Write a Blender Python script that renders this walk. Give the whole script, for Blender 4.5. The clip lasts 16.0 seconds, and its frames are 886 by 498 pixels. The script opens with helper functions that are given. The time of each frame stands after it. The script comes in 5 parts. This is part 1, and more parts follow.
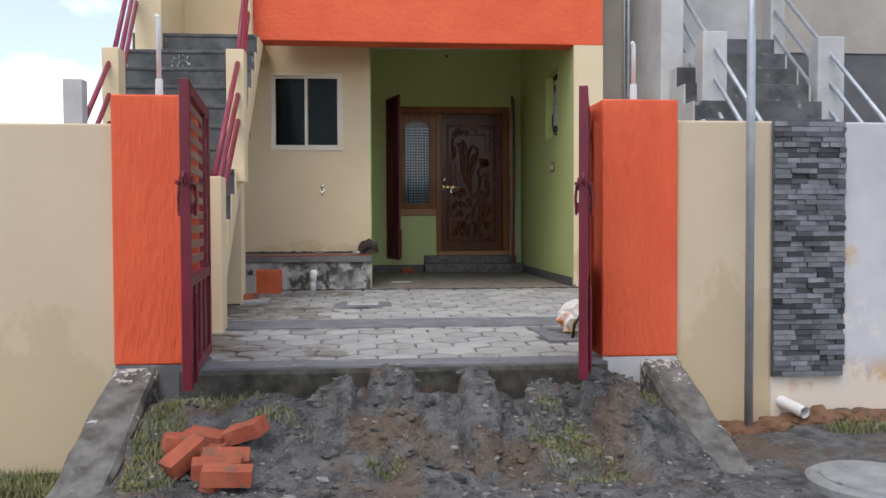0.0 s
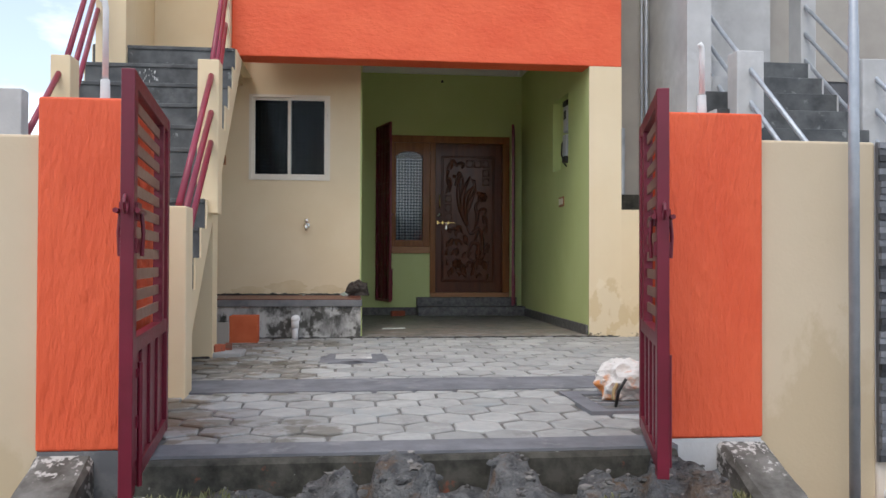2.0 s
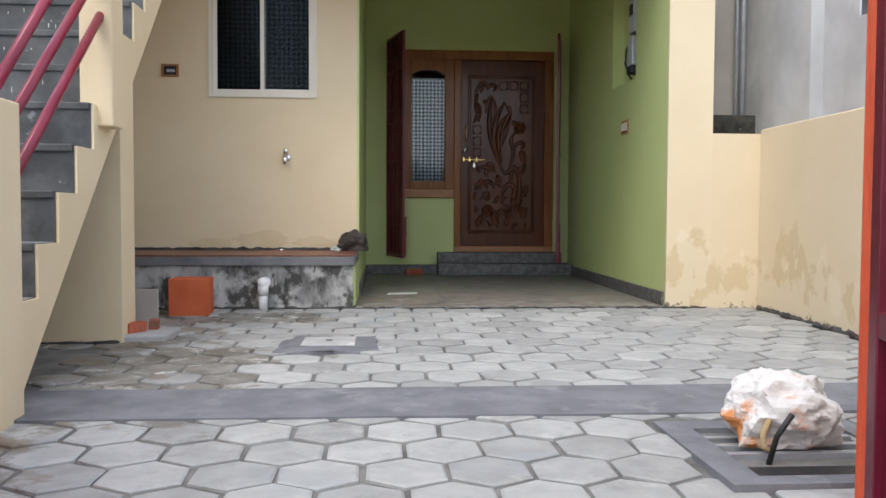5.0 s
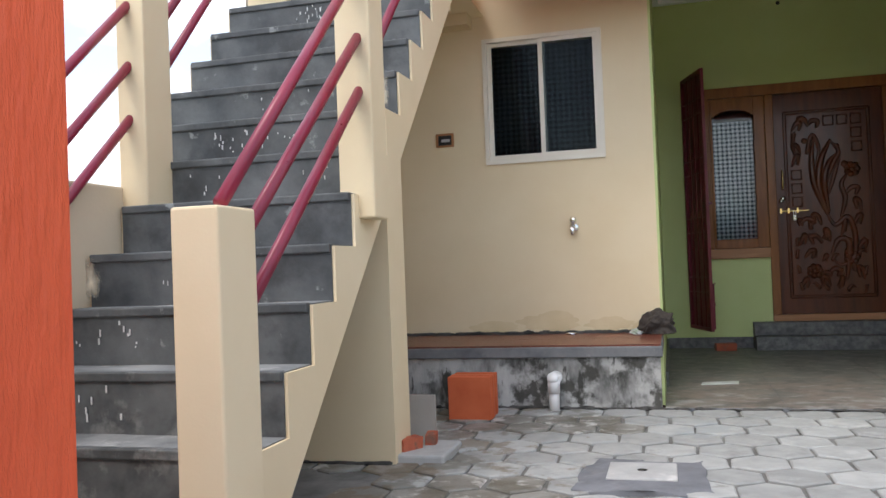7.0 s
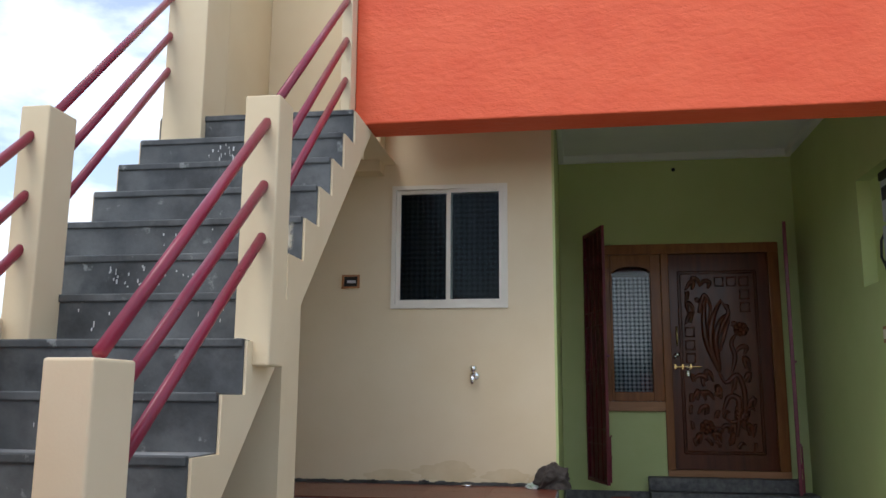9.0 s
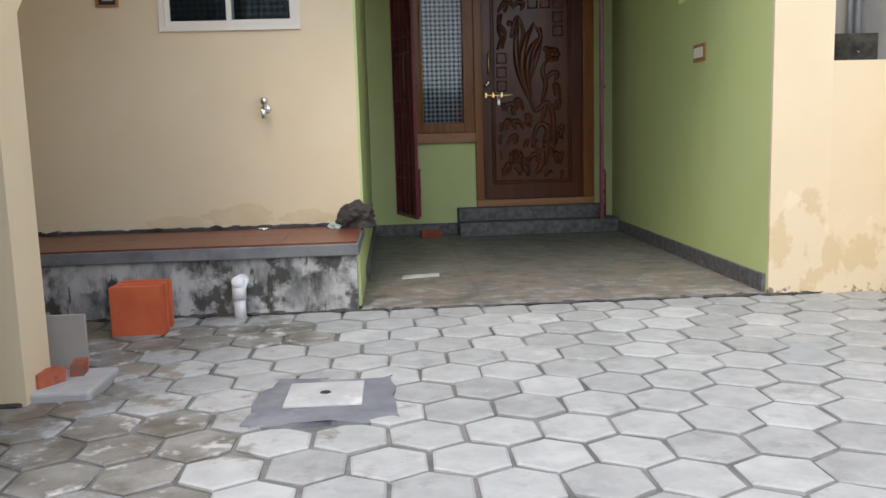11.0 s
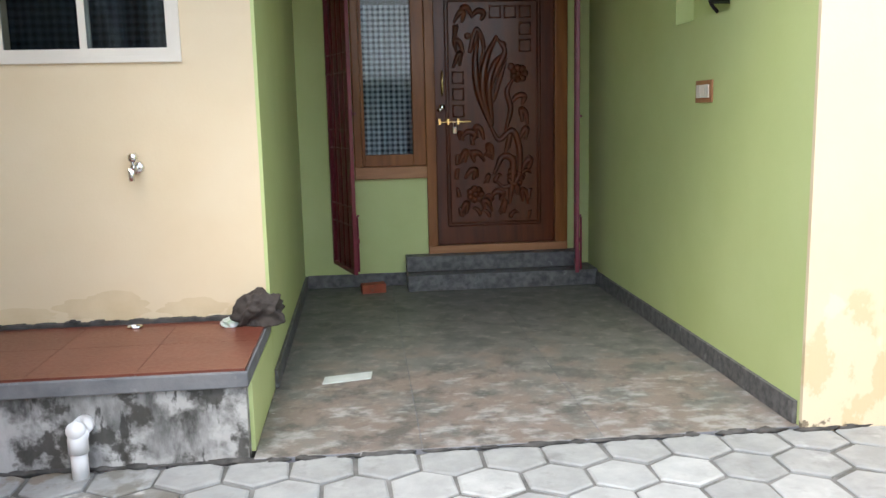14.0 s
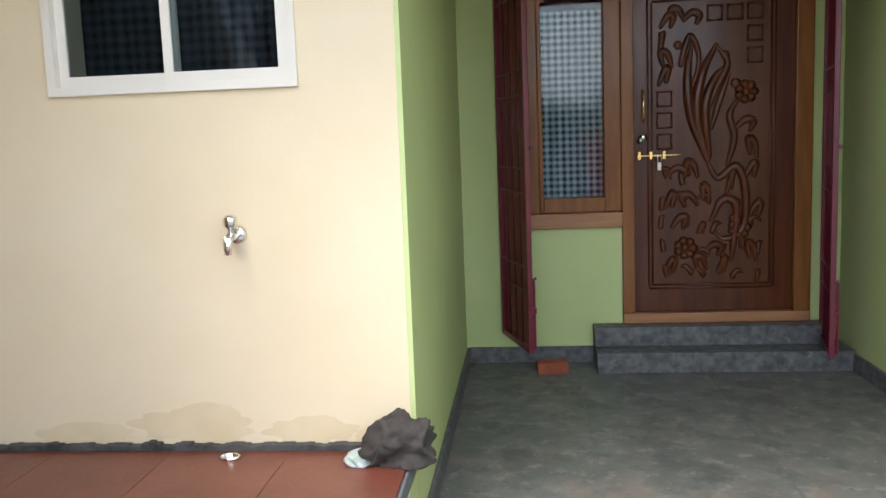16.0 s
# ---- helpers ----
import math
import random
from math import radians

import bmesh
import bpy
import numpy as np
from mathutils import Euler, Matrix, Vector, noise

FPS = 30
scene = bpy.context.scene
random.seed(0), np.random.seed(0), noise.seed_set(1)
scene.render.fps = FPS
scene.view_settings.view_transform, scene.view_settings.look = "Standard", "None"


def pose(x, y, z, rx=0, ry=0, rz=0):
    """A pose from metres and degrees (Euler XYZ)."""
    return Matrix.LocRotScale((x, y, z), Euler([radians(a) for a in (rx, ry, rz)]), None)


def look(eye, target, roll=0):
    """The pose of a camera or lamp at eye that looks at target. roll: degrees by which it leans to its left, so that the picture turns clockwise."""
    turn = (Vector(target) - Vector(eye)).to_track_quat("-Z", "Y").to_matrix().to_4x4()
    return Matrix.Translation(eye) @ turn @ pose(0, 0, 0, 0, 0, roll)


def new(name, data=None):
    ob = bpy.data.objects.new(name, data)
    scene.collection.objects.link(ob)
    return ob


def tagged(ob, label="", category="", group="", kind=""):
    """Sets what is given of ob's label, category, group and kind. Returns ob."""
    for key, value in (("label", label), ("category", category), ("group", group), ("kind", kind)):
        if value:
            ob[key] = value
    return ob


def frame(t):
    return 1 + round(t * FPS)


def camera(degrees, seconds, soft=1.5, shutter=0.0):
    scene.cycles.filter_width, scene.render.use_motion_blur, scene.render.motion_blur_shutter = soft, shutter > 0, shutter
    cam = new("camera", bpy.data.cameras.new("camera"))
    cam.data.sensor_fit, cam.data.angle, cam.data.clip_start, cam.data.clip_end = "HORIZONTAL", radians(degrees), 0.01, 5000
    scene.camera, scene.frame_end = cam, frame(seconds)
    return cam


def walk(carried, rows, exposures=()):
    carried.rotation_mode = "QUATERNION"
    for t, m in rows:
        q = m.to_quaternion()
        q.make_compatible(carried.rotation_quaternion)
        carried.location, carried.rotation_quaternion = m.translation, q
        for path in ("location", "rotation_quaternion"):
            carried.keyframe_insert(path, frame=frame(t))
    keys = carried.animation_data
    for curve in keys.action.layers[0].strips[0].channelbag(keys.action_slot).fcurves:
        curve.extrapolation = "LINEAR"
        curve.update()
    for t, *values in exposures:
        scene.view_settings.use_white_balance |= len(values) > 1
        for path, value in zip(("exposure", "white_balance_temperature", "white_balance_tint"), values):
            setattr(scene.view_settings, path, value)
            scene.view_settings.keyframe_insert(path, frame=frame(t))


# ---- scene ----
cam = camera(56.0, 16.0)
PATH = [
    (0, (-1.017, 0.216, 1.636), (-0.844, 2.208, 1.577), -0.2),
    (0.5, (-1.041, 0.352, 1.59), (-0.871, 2.343, 1.52), -0.0),
    (1, (-1.021, 0.679, 1.545), (-0.856, 2.669, 1.432), 0.2),
    (1.5, (-1.047, 0.961, 1.606), (-0.848, 2.951, 1.584), 0.7),
    (2, (-1.126, 1.246, 1.667), (-0.903, 3.233, 1.696), 0.2),
    (2.5, (-1.145, 1.403, 1.66), (-0.917, 3.389, 1.697), 0.3),
    (3, (-1.047, 1.747, 1.618), (-0.842, 3.736, 1.625), 0.2),
    (3.2, (-1.007, 1.863, 1.588), (-0.829, 3.855, 1.566), 0.4),
    (5.5, (-0.786, 3.797, 1.622), (-0.676, 5.792, 1.535), 0.1),
    (6, (-0.792, 4.132, 1.697), (-0.972, 6.123, 1.626), -1.3),
    (6.5, (-0.882, 4.183, 1.786), (-1.345, 6.129, 1.805), -2.3),
    (7, (-0.945, 4.22, 1.794), (-1.469, 6.149, 1.837), -2.2),
    (7.5, (-0.938, 4.215, 1.855), (-1.449, 6.135, 2.083), -0.7),
    (8, (-0.924, 4.193, 1.905), (-1.377, 6.091, 2.345), 0.3),
    (8.5, (-0.926, 4.202, 1.93), (-1.322, 6.09, 2.459), 0.6),
    (9, (-0.893, 4.218, 1.885), (-1.198, 6.164, 2.235), 0.4),
    (9.5, (-0.824, 4.293, 1.772), (-0.982, 6.286, 1.772), -0.6),
    (12, (-0.815, 5.195, 1.92), (-0.641, 7.163, 1.603), -1.8),
    (12.5, (-0.683, 5.42, 1.97), (-0.492, 7.38, 1.622), -1.75),
    (13, (-0.695, 5.68, 2.11), (-0.485, 7.637, 1.755), -1.9),
    (13.5, (-0.674, 5.799, 2.163), (-0.461, 7.758, 1.821), -1.8),
    (14, (-0.556, 6.017, 2.233), (-0.368, 7.982, 1.914), -1.3),
    (14.5, (-0.528, 6.223, 2.259), (-0.423, 8.198, 1.967), -0.9),
    (15, (-0.55, 6.578, 2.284), (-0.527, 8.56, 2.016), -1.6),
    (15.5, (-0.548, 6.988, 2.293), (-0.611, 8.971, 2.033), -1.75),
    (16, (-0.633, 7.295, 2.297), (-0.831, 9.269, 2.044), -2.2),
]
EXPOSURES = [(0.0, 0.48, 6600, 12), (1.5, 0.66, 6550, 11), (2.0, 0.55, 6550, 11), (3.0, 0.5, 6550, 11), (5.5, 1.10, 6450, 10), (6.0, 1.2, 6450, 10), (6.5, 1.0, 6450, 10), (7.0, 0.95, 6450, 10), (7.5, 0.72, 6450, 10), (8.0, 0.46, 6150, 8), (8.5, 0.2, 6100, 8), (9.0, 0.46, 6200, 9), (9.5, 0.95, 6450, 10), (12.0, 1.15, 6450, 10), (13.0, 1.38, 6400, 9), (14.0, 1.6, 6300, 9), (15.0, 1.86, 6130, 8), (16.0, 1.87, 6130, 8)]
walk(cam, [(t, look(eye, target, roll)) for t, eye, target, roll in PATH], EXPOSURES)

# ---- world and light ----
world = bpy.data.worlds.new("sky_world")
scene.world = world
world.use_nodes = True
wn, wl = world.node_tree.nodes, world.node_tree.links
wn.clear()
w_out = wn.new("ShaderNodeOutputWorld")
w_bg = wn.new("ShaderNodeBackground")
w_bg.inputs["Strength"].default_value = 0.155
w_sky = wn.new("ShaderNodeTexSky")
w_sky.sky_type = "NISHITA"
w_sky.sun_disc = False
w_sky.sun_elevation, w_sky.sun_rotation = radians(58), radians(200)
w_sky.dust_density = 1.5
w_tc = wn.new("ShaderNodeTexCoord")
w_map = wn.new("ShaderNodeMapping")
w_map.inputs["Scale"].default_value = (1.0, 1.0, 2.2)
w_noise = wn.new("ShaderNodeTexNoise")
w_noise.inputs["Scale"].default_value = 3.0
w_noise.inputs["Detail"].default_value = 7.0
w_noise.inputs["Roughness"].default_value = 0.55
w_ramp = wn.new("ShaderNodeValToRGB")
w_ramp.color_ramp.elements[0].position, w_ramp.color_ramp.elements[1].position = 0.48, 0.66
w_ramp.color_ramp.elements[0].color = (0.2, 0.2, 0.2, 1)
w_mix = wn.new("ShaderNodeMix")
w_mix.data_type = "RGBA"
w_mix.inputs["B"].default_value = (8.2, 8.5, 9.0, 1)
wl.new(w_tc.outputs["Generated"], w_map.inputs["Vector"])
wl.new(w_map.outputs["Vector"], w_noise.inputs["Vector"])
wl.new(w_noise.outputs["Fac"], w_ramp.inputs["Fac"])
wl.new(w_ramp.outputs["Color"], w_mix.inputs["Factor"])
wl.new(w_sky.outputs["Color"], w_mix.inputs["A"])
wl.new(w_mix.outputs["Result"], w_bg.inputs["Color"])
wl.new(w_bg.outputs["Background"], w_out.inputs["Surface"])
sun = new("sun", bpy.data.lights.new("sun", "SUN"))
sun.data.energy, sun.data.angle, sun.data.color = 0.75, radians(25), (1.0, 0.95, 0.88)
sun.matrix_world = look((-3, -5, 9), (0, 0, 0))


# ---- materials ----
def mat(name, c1, c2, scale=4.0, rough=0.8, bump=0.25, bscale=70.0, metal=0.0, stretch=(1, 1, 1), c3=None, t3=0.58, s3=1.3, w3=0.08, island=0.0, coat=0.0, rnd=0.0, dist=0.004):
    m = bpy.data.materials.new(name)
    m.use_nodes = True
    n, l = m.node_tree.nodes, m.node_tree.links
    b = n["Principled BSDF"]
    tc, mp = n.new("ShaderNodeTexCoord"), n.new("ShaderNodeMapping")
    mp.inputs["Scale"].default_value = stretch
    info = n.new("ShaderNodeObjectInfo")
    comb = n.new("ShaderNodeMath")
    comb.operation, comb.inputs[1].default_value = "MULTIPLY", 17.0
    l.new(info.outputs["Random"], comb.inputs[0])
    l.new(comb.outputs[0], mp.inputs["Location"])
    l.new(tc.outputs["Object"], mp.inputs["Vector"])

    def noise_tex(s, detail=5.0, rg=0.6):
        t = n.new("ShaderNodeTexNoise")
        t.inputs["Scale"].default_value, t.inputs["Detail"].default_value, t.inputs["Roughness"].default_value = s, detail, rg
        l.new(mp.outputs["Vector"], t.inputs["Vector"])
        return t

    def mixed(fac, a, bcol):
        x = n.new("ShaderNodeMix")
        x.data_type = "RGBA"
        l.new(fac, x.inputs["Factor"])
        for socket, v in (("A", a), ("B", bcol)):
            if isinstance(v, tuple):
                x.inputs[socket].default_value = (*v, 1)
            else:
                l.new(v, x.inputs[socket])
        return x.outputs["Result"]

    def stepped(src, lo, hi):
        r = n.new("ShaderNodeMapRange")
        r.inputs["From Min"].default_value, r.inputs["From Max"].default_value = lo, hi
        l.new(src, r.inputs["Value"])
        return r.outputs["Result"]

    col = mixed(stepped(noise_tex(scale).outputs["Fac"], 0.35, 0.65), c1, c2)
    if c3:
        col = mixed(stepped(noise_tex(s3, 8.0, 0.65).outputs["Fac"], t3, t3 + w3), col, c3)
    if island or rnd:
        hsv = n.new("ShaderNodeHueSaturation")
        src = n.new("ShaderNodeNewGeometry").outputs["Random Per Island"] if island else info.outputs["Random"]
        amount = island or rnd
        r = n.new("ShaderNodeMapRange")
        r.inputs["To Min"].default_value, r.inputs["To Max"].default_value = 1 - amount, 1 + amount
        l.new(src, r.inputs["Value"])
        l.new(r.outputs["Result"], hsv.inputs["Value"])
        l.new(col, hsv.inputs["Color"])
        col = hsv.outputs["Color"]
    l.new(col, b.inputs["Base Color"])
    fine = noise_tex(bscale, 4.0)
    rr = n.new("ShaderNodeMapRange")
    rr.inputs["To Min"].default_value, rr.inputs["To Max"].default_value = max(0.03, rough - 0.12), min(1.0, rough + 0.12)
    l.new(fine.outputs["Fac"], rr.inputs["Value"])
    l.new(rr.outputs["Result"], b.inputs["Roughness"])
    b.inputs["Metallic"].default_value = metal
    b.inputs["Coat Weight"].default_value = coat
    b.inputs["Coat Roughness"].default_value = 0.12
    if bump:
        bp = n.new("ShaderNodeBump")
        bp.inputs["Strength"].default_value, bp.inputs["Distance"].default_value = bump, dist
        l.new(fine.outputs["Fac"], bp.inputs["Height"])
        l.new(bp.outputs["Normal"], b.inputs["Normal"])
    m["parts"] = 1
    return m


CREAM = mat("cream_paint", (0.72, 0.58, 0.365), (0.76, 0.63, 0.42), 1.2, 0.75, 0.15, 90)
CREAM_OUT = mat("cream_paint_weathered", (0.58, 0.475, 0.325), (0.64, 0.53, 0.375), 0.9, 0.85, 0.25, 60, c3=(0.52, 0.40, 0.24), t3=0.60, s3=0.9, w3=0.05)
FILLER = mat("pale_filler", (0.76, 0.66, 0.48), (0.80, 0.73, 0.58), 9, 0.85, 0.3, 70)
STAIN = mat("damp_stain", (0.66, 0.52, 0.31), (0.71, 0.575, 0.36), 6, 0.85, 0.15, 90)
ORANGE = mat("orange_textured_paint", (0.74, 0.098, 0.032), (0.80, 0.128, 0.045), 3, 0.65, 1.0, 24, stretch=(1.4, 1.4, 0.4), dist=0.015)
ORANGE_H = mat("orange_textured_fascia", (0.74, 0.098, 0.032), (0.80, 0.128, 0.045), 3, 0.65, 0.9, 22, stretch=(0.7, 1.2, 1.2), dist=0.009)
GREEN = mat("green_paint", (0.51, 0.58, 0.235), (0.55, 0.62, 0.27), 1.5, 0.6, 0.1, 80)
WHITE = mat("white_paint", (0.78, 0.78, 0.74), (0.82, 0.82, 0.79), 2, 0.5, 0.05, 60)
UPVC = mat("white_window_profile", (0.74, 0.68, 0.56), (0.78, 0.72, 0.60), 3, 0.4, 0.03, 60)
MAROON = mat("maroon_enamel", (0.13, 0.007, 0.02), (0.17, 0.010, 0.028), 5, 0.38, 0.05, 40)
RAIL = mat("maroon_rail_enamel", (0.20, 0.012, 0.035), (0.25, 0.018, 0.045), 5, 0.32, 0.05, 40)
SLAT = mat("brown_gate_slat", (0.20, 0.10, 0.075), (0.27, 0.15, 0.11), 6, 0.4, 0.05, 40)
STEP = mat("dark_cement_coat", (0.050, 0.054, 0.055), (0.122, 0.127, 0.126), 4, 0.6, 0.3, 60, c3=(0.26, 0.27, 0.26), t3=0.62, s3=7, w3=0.06)
TREAD = mat("dusty_tread", (0.15, 0.155, 0.155), (0.27, 0.27, 0.26), 5, 0.85, 0.3, 60, c3=(0.36, 0.355, 0.335), t3=0.56, s3=6, w3=0.1)
CEMENT = mat("grey_cement", (0.11, 0.115, 0.12), (0.20, 0.20, 0.20), 5, 0.8, 0.4, 60, c3=(0.10, 0.10, 0.10), t3=0.58, s3=2.5, w3=0.1)
CEMENT_L = mat("pale_cement", (0.138, 0.144, 0.156), (0.208, 0.214, 0.228), 5, 0.85, 0.4, 60, c3=(0.12, 0.125, 0.14), t3=0.58, s3=2.2, w3=0.15)
CEMENT_D = mat("damp_cement_plinth", (0.15, 0.15, 0.14), (0.44, 0.43, 0.41), 7, 0.85, 0.6, 45, stretch=(1.6, 1.6, 0.7), c3=(0.05, 0.05, 0.043), t3=0.52, s3=2.6, w3=0.10)
MOSS = mat("mossy_kerb", (0.075, 0.072, 0.062), (0.19, 0.185, 0.17), 9, 0.95, 0.9, 50, c3=(0.46, 0.45, 0.42), t3=0.63, s3=8, w3=0.04)
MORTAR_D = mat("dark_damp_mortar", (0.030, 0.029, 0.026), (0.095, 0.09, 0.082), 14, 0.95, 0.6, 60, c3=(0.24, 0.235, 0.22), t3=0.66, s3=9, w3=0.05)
EDGE = mat("mossy_slab_edge", (0.022, 0.022, 0.016), (0.085, 0.08, 0.065), 11, 0.95, 0.8, 40, c3=(0.30, 0.07, 0.03), t3=0.64, s3=3.5, w3=0.05)
PORCH = mat("grey_granite_floor", (0.12, 0.122, 0.108), (0.185, 0.18, 0.16), 7, 0.5, 0.25, 120, c3=(0.25, 0.225, 0.20), t3=0.56, s3=14, w3=0.10)
GRANITE = mat("speckled_granite", (0.06, 0.06, 0.06), (0.16, 0.155, 0.15), 22, 0.5, 0.15, 120)
PAVER = mat("grey_concrete_paver", (0.32, 0.325, 0.31), (0.40, 0.405, 0.385), 9, 0.85, 0.5, 90, c3=(0.27, 0.27, 0.255), t3=0.57, s3=7, w3=0.14, rnd=0.16)
PAVER_W = mat("wet_concrete_paver", (0.13, 0.12, 0.095), (0.29, 0.285, 0.26), 6, 0.5, 0.35, 90, c3=(0.50, 0.49, 0.46), t3=0.55, s3=9, w3=0.08)
JOINT = mat("sandy_joint_bed", (0.10, 0.098, 0.088), (0.21, 0.205, 0.19), 6, 0.95, 0.5, 80)
REDTILE = mat("red_floor_tile", (0.125, 0.034, 0.02), (0.165, 0.05, 0.03), 4, 0.35, 0.1, 60, rnd=0.06)
TERRA = mat("terracotta", (0.52, 0.10, 0.03), (0.62, 0.14, 0.05), 5, 0.8, 0.25, 80, rnd=0.08)
BRICK = mat("fired_brick", (0.30, 0.068, 0.034), (0.40, 0.105, 0.052), 9, 0.9, 0.6, 60, c3=(0.20, 0.09, 0.06), t3=0.6, s3=5, rnd=0.15)
TEAK = mat("teak_frame", (0.20, 0.068, 0.014), (0.29, 0.11, 0.026), 3, 0.45, 0.15, 40, stretch=(6, 6, 0.7), coat=0.2)
TEAK_H = mat("teak_sill", (0.32, 0.14, 0.055), (0.42, 0.20, 0.085), 3, 0.5, 0.15, 40, stretch=(0.7, 6, 6))
DOOR = mat("polished_dark_teak", (0.060, 0.0125, 0.0035), (0.118, 0.029, 0.0075), 2.5, 0.33, 0.12, 40, stretch=(7, 7, 0.6), coat=0.2)
CHROME = mat("chrome", (0.72, 0.72, 0.70), (0.80, 0.80, 0.78), 6, 0.14, 0.0, metal=1.0)
BRASS = mat("brass", (0.70, 0.48, 0.18), (0.80, 0.58, 0.25), 6, 0.25, 0.0, metal=1.0)
STEEL = mat("galvanised_steel", (0.36, 0.39, 0.42), (0.46, 0.49, 0.52), 9, 0.45, 0.05, 60, metal=0.5)
PVC = mat("white_pvc", (0.74, 0.74, 0.73), (0.80, 0.80, 0.78), 6, 0.4, 0.03, 50)
BLACK = mat("black_plastic", (0.012, 0.012, 0.012), (0.03, 0.03, 0.03), 6, 0.5, 0.05, 50)
GREYBOX = mat("grey_meter_case", (0.42, 0.43, 0.44), (0.52, 0.53, 0.54), 6, 0.5, 0.03, 50)
PLASTER = mat("bare_plaster", (0.44, 0.44, 0.43), (0.56, 0.56, 0.55), 2.2, 0.9, 0.3, 60, c3=(0.68, 0.68, 0.68), t3=0.55, s3=1.4, w3=0.2)
PLASTER_O = mat("stained_plaster", (0.46, 0.46, 0.48), (0.58, 0.58, 0.60), 2.2, 0.9, 0.3, 60, c3=(0.55, 0.36, 0.16), t3=0.60, s3=1.1, w3=0.1)
PLASTER_B = mat("beige_plaster", (0.36, 0.33, 0.29), (0.43, 0.40, 0.35), 1.5, 0.9, 0.3, 60)
DARKBAND = mat("dark_plaster_band", (0.10, 0.10, 0.105), (0.14, 0.14, 0.145), 2, 0.9, 0.2, 60)
STONE = mat("ledge_stone", (0.19, 0.205, 0.24), (0.25, 0.265, 0.30), 12, 0.75, 0.5, 70, island=0.75)
STONE_P = mat("ledge_stone_piece", (0.10, 0.105, 0.115), (0.15, 0.155, 0.165), 12, 0.75, 0.5, 70, rnd=0.85)
BROWN = mat("dark_brown_paint", (0.10, 0.035, 0.028), (0.13, 0.05, 0.04), 3, 0.7, 0.1, 60)
CLOTH = mat("brown_grey_cloth", (0.034, 0.027, 0.022), (0.060, 0.049, 0.041), 18, 0.95, 0.5, 200)
RAG = mat("pale_printed_rag", (0.55, 0.52, 0.56), (0.16, 0.32, 0.14), 14, 0.95, 0.3, 150)
SACK = mat("white_orange_sack", (0.62, 0.60, 0.56), (0.72, 0.70, 0.66), 10, 0.7, 0.3, 120, c3=(0.62, 0.24, 0.07), t3=0.555, s3=3.6, w3=0.06)
ROPE = mat("straw_rope", (0.42, 0.29, 0.15), (0.52, 0.38, 0.2), 30, 0.9, 0.4, 200)
PAPER = mat("pale_tile_offcut", (0.42, 0.45, 0.42), (0.50, 0.53, 0.50), 9, 0.6, 0.1, 60)
GRASS = mat("grass_blade", (0.13, 0.15, 0.05), (0.26, 0.25, 0.12), 8, 0.8, 0.0, island=0.3)
PEBBLE = mat("pebble", (0.09, 0.088, 0.082), (0.23, 0.215, 0.195), 9, 0.9, 0.3, 90, island=0.75)
LEAF = mat("dark_foliage", (0.03, 0.06, 0.015), (0.06, 0.10, 0.03), 4, 0.8, 0.0, island=0.4)
BARK = mat("bark", (0.09, 0.06, 0.04), (0.14, 0.10, 0.07), 9, 0.95, 0.5, 40)
ROOM = mat("dim_room_wall", (0.20, 0.20, 0.19), (0.26, 0.26, 0.25), 2, 0.9, 0.1, 60)
for polished in (DOOR, TEAK):
    polished.node_tree.nodes["Principled BSDF"].inputs["Specular IOR Level"].default_value = 0.3
ROADLID = mat("worn_road_concrete", (0.19, 0.20, 0.195), (0.32, 0.33, 0.315), 6, 0.9, 0.5, 60, c3=(0.11, 0.11, 0.105), t3=0.58, s3=4)
DISC = mat("manhole_concrete", (0.36, 0.36, 0.35), (0.46, 0.46, 0.44), 7, 0.9, 0.4, 70, c3=(0.62, 0.61, 0.58), t3=0.6, s3=3)


def soft_edge(m, lo=0.25, hi=0.75):
    """Let a thin patch of paint thin out raggedly towards its rim."""
    n, l = m.node_tree.nodes, m.node_tree.links
    at = n.new("ShaderNodeAttribute")
    at.attribute_name = "cover"
    tc, nz = n.new("ShaderNodeTexCoord"), n.new("ShaderNodeTexNoise")
    nz.inputs["Scale"].default_value, nz.inputs["Detail"].default_value = 14.0, 6.0
    l.new(tc.outputs["Object"], nz.inputs["Vector"])
    ad, mr = n.new("ShaderNodeMath"), n.new("ShaderNodeMapRange")
    ad.operation = "ADD"
    l.new(at.outputs["Fac"], ad.inputs[0])
    l.new(nz.outputs["Fac"], ad.inputs[1])
    mr.inputs["From Min"].default_value, mr.inputs["From Max"].default_value = 0.5 + lo, 0.5 + hi
    l.new(ad.outputs[0], mr.inputs["Value"])
    l.new(mr.outputs["Result"], n["Principled BSDF"].inputs["Alpha"])




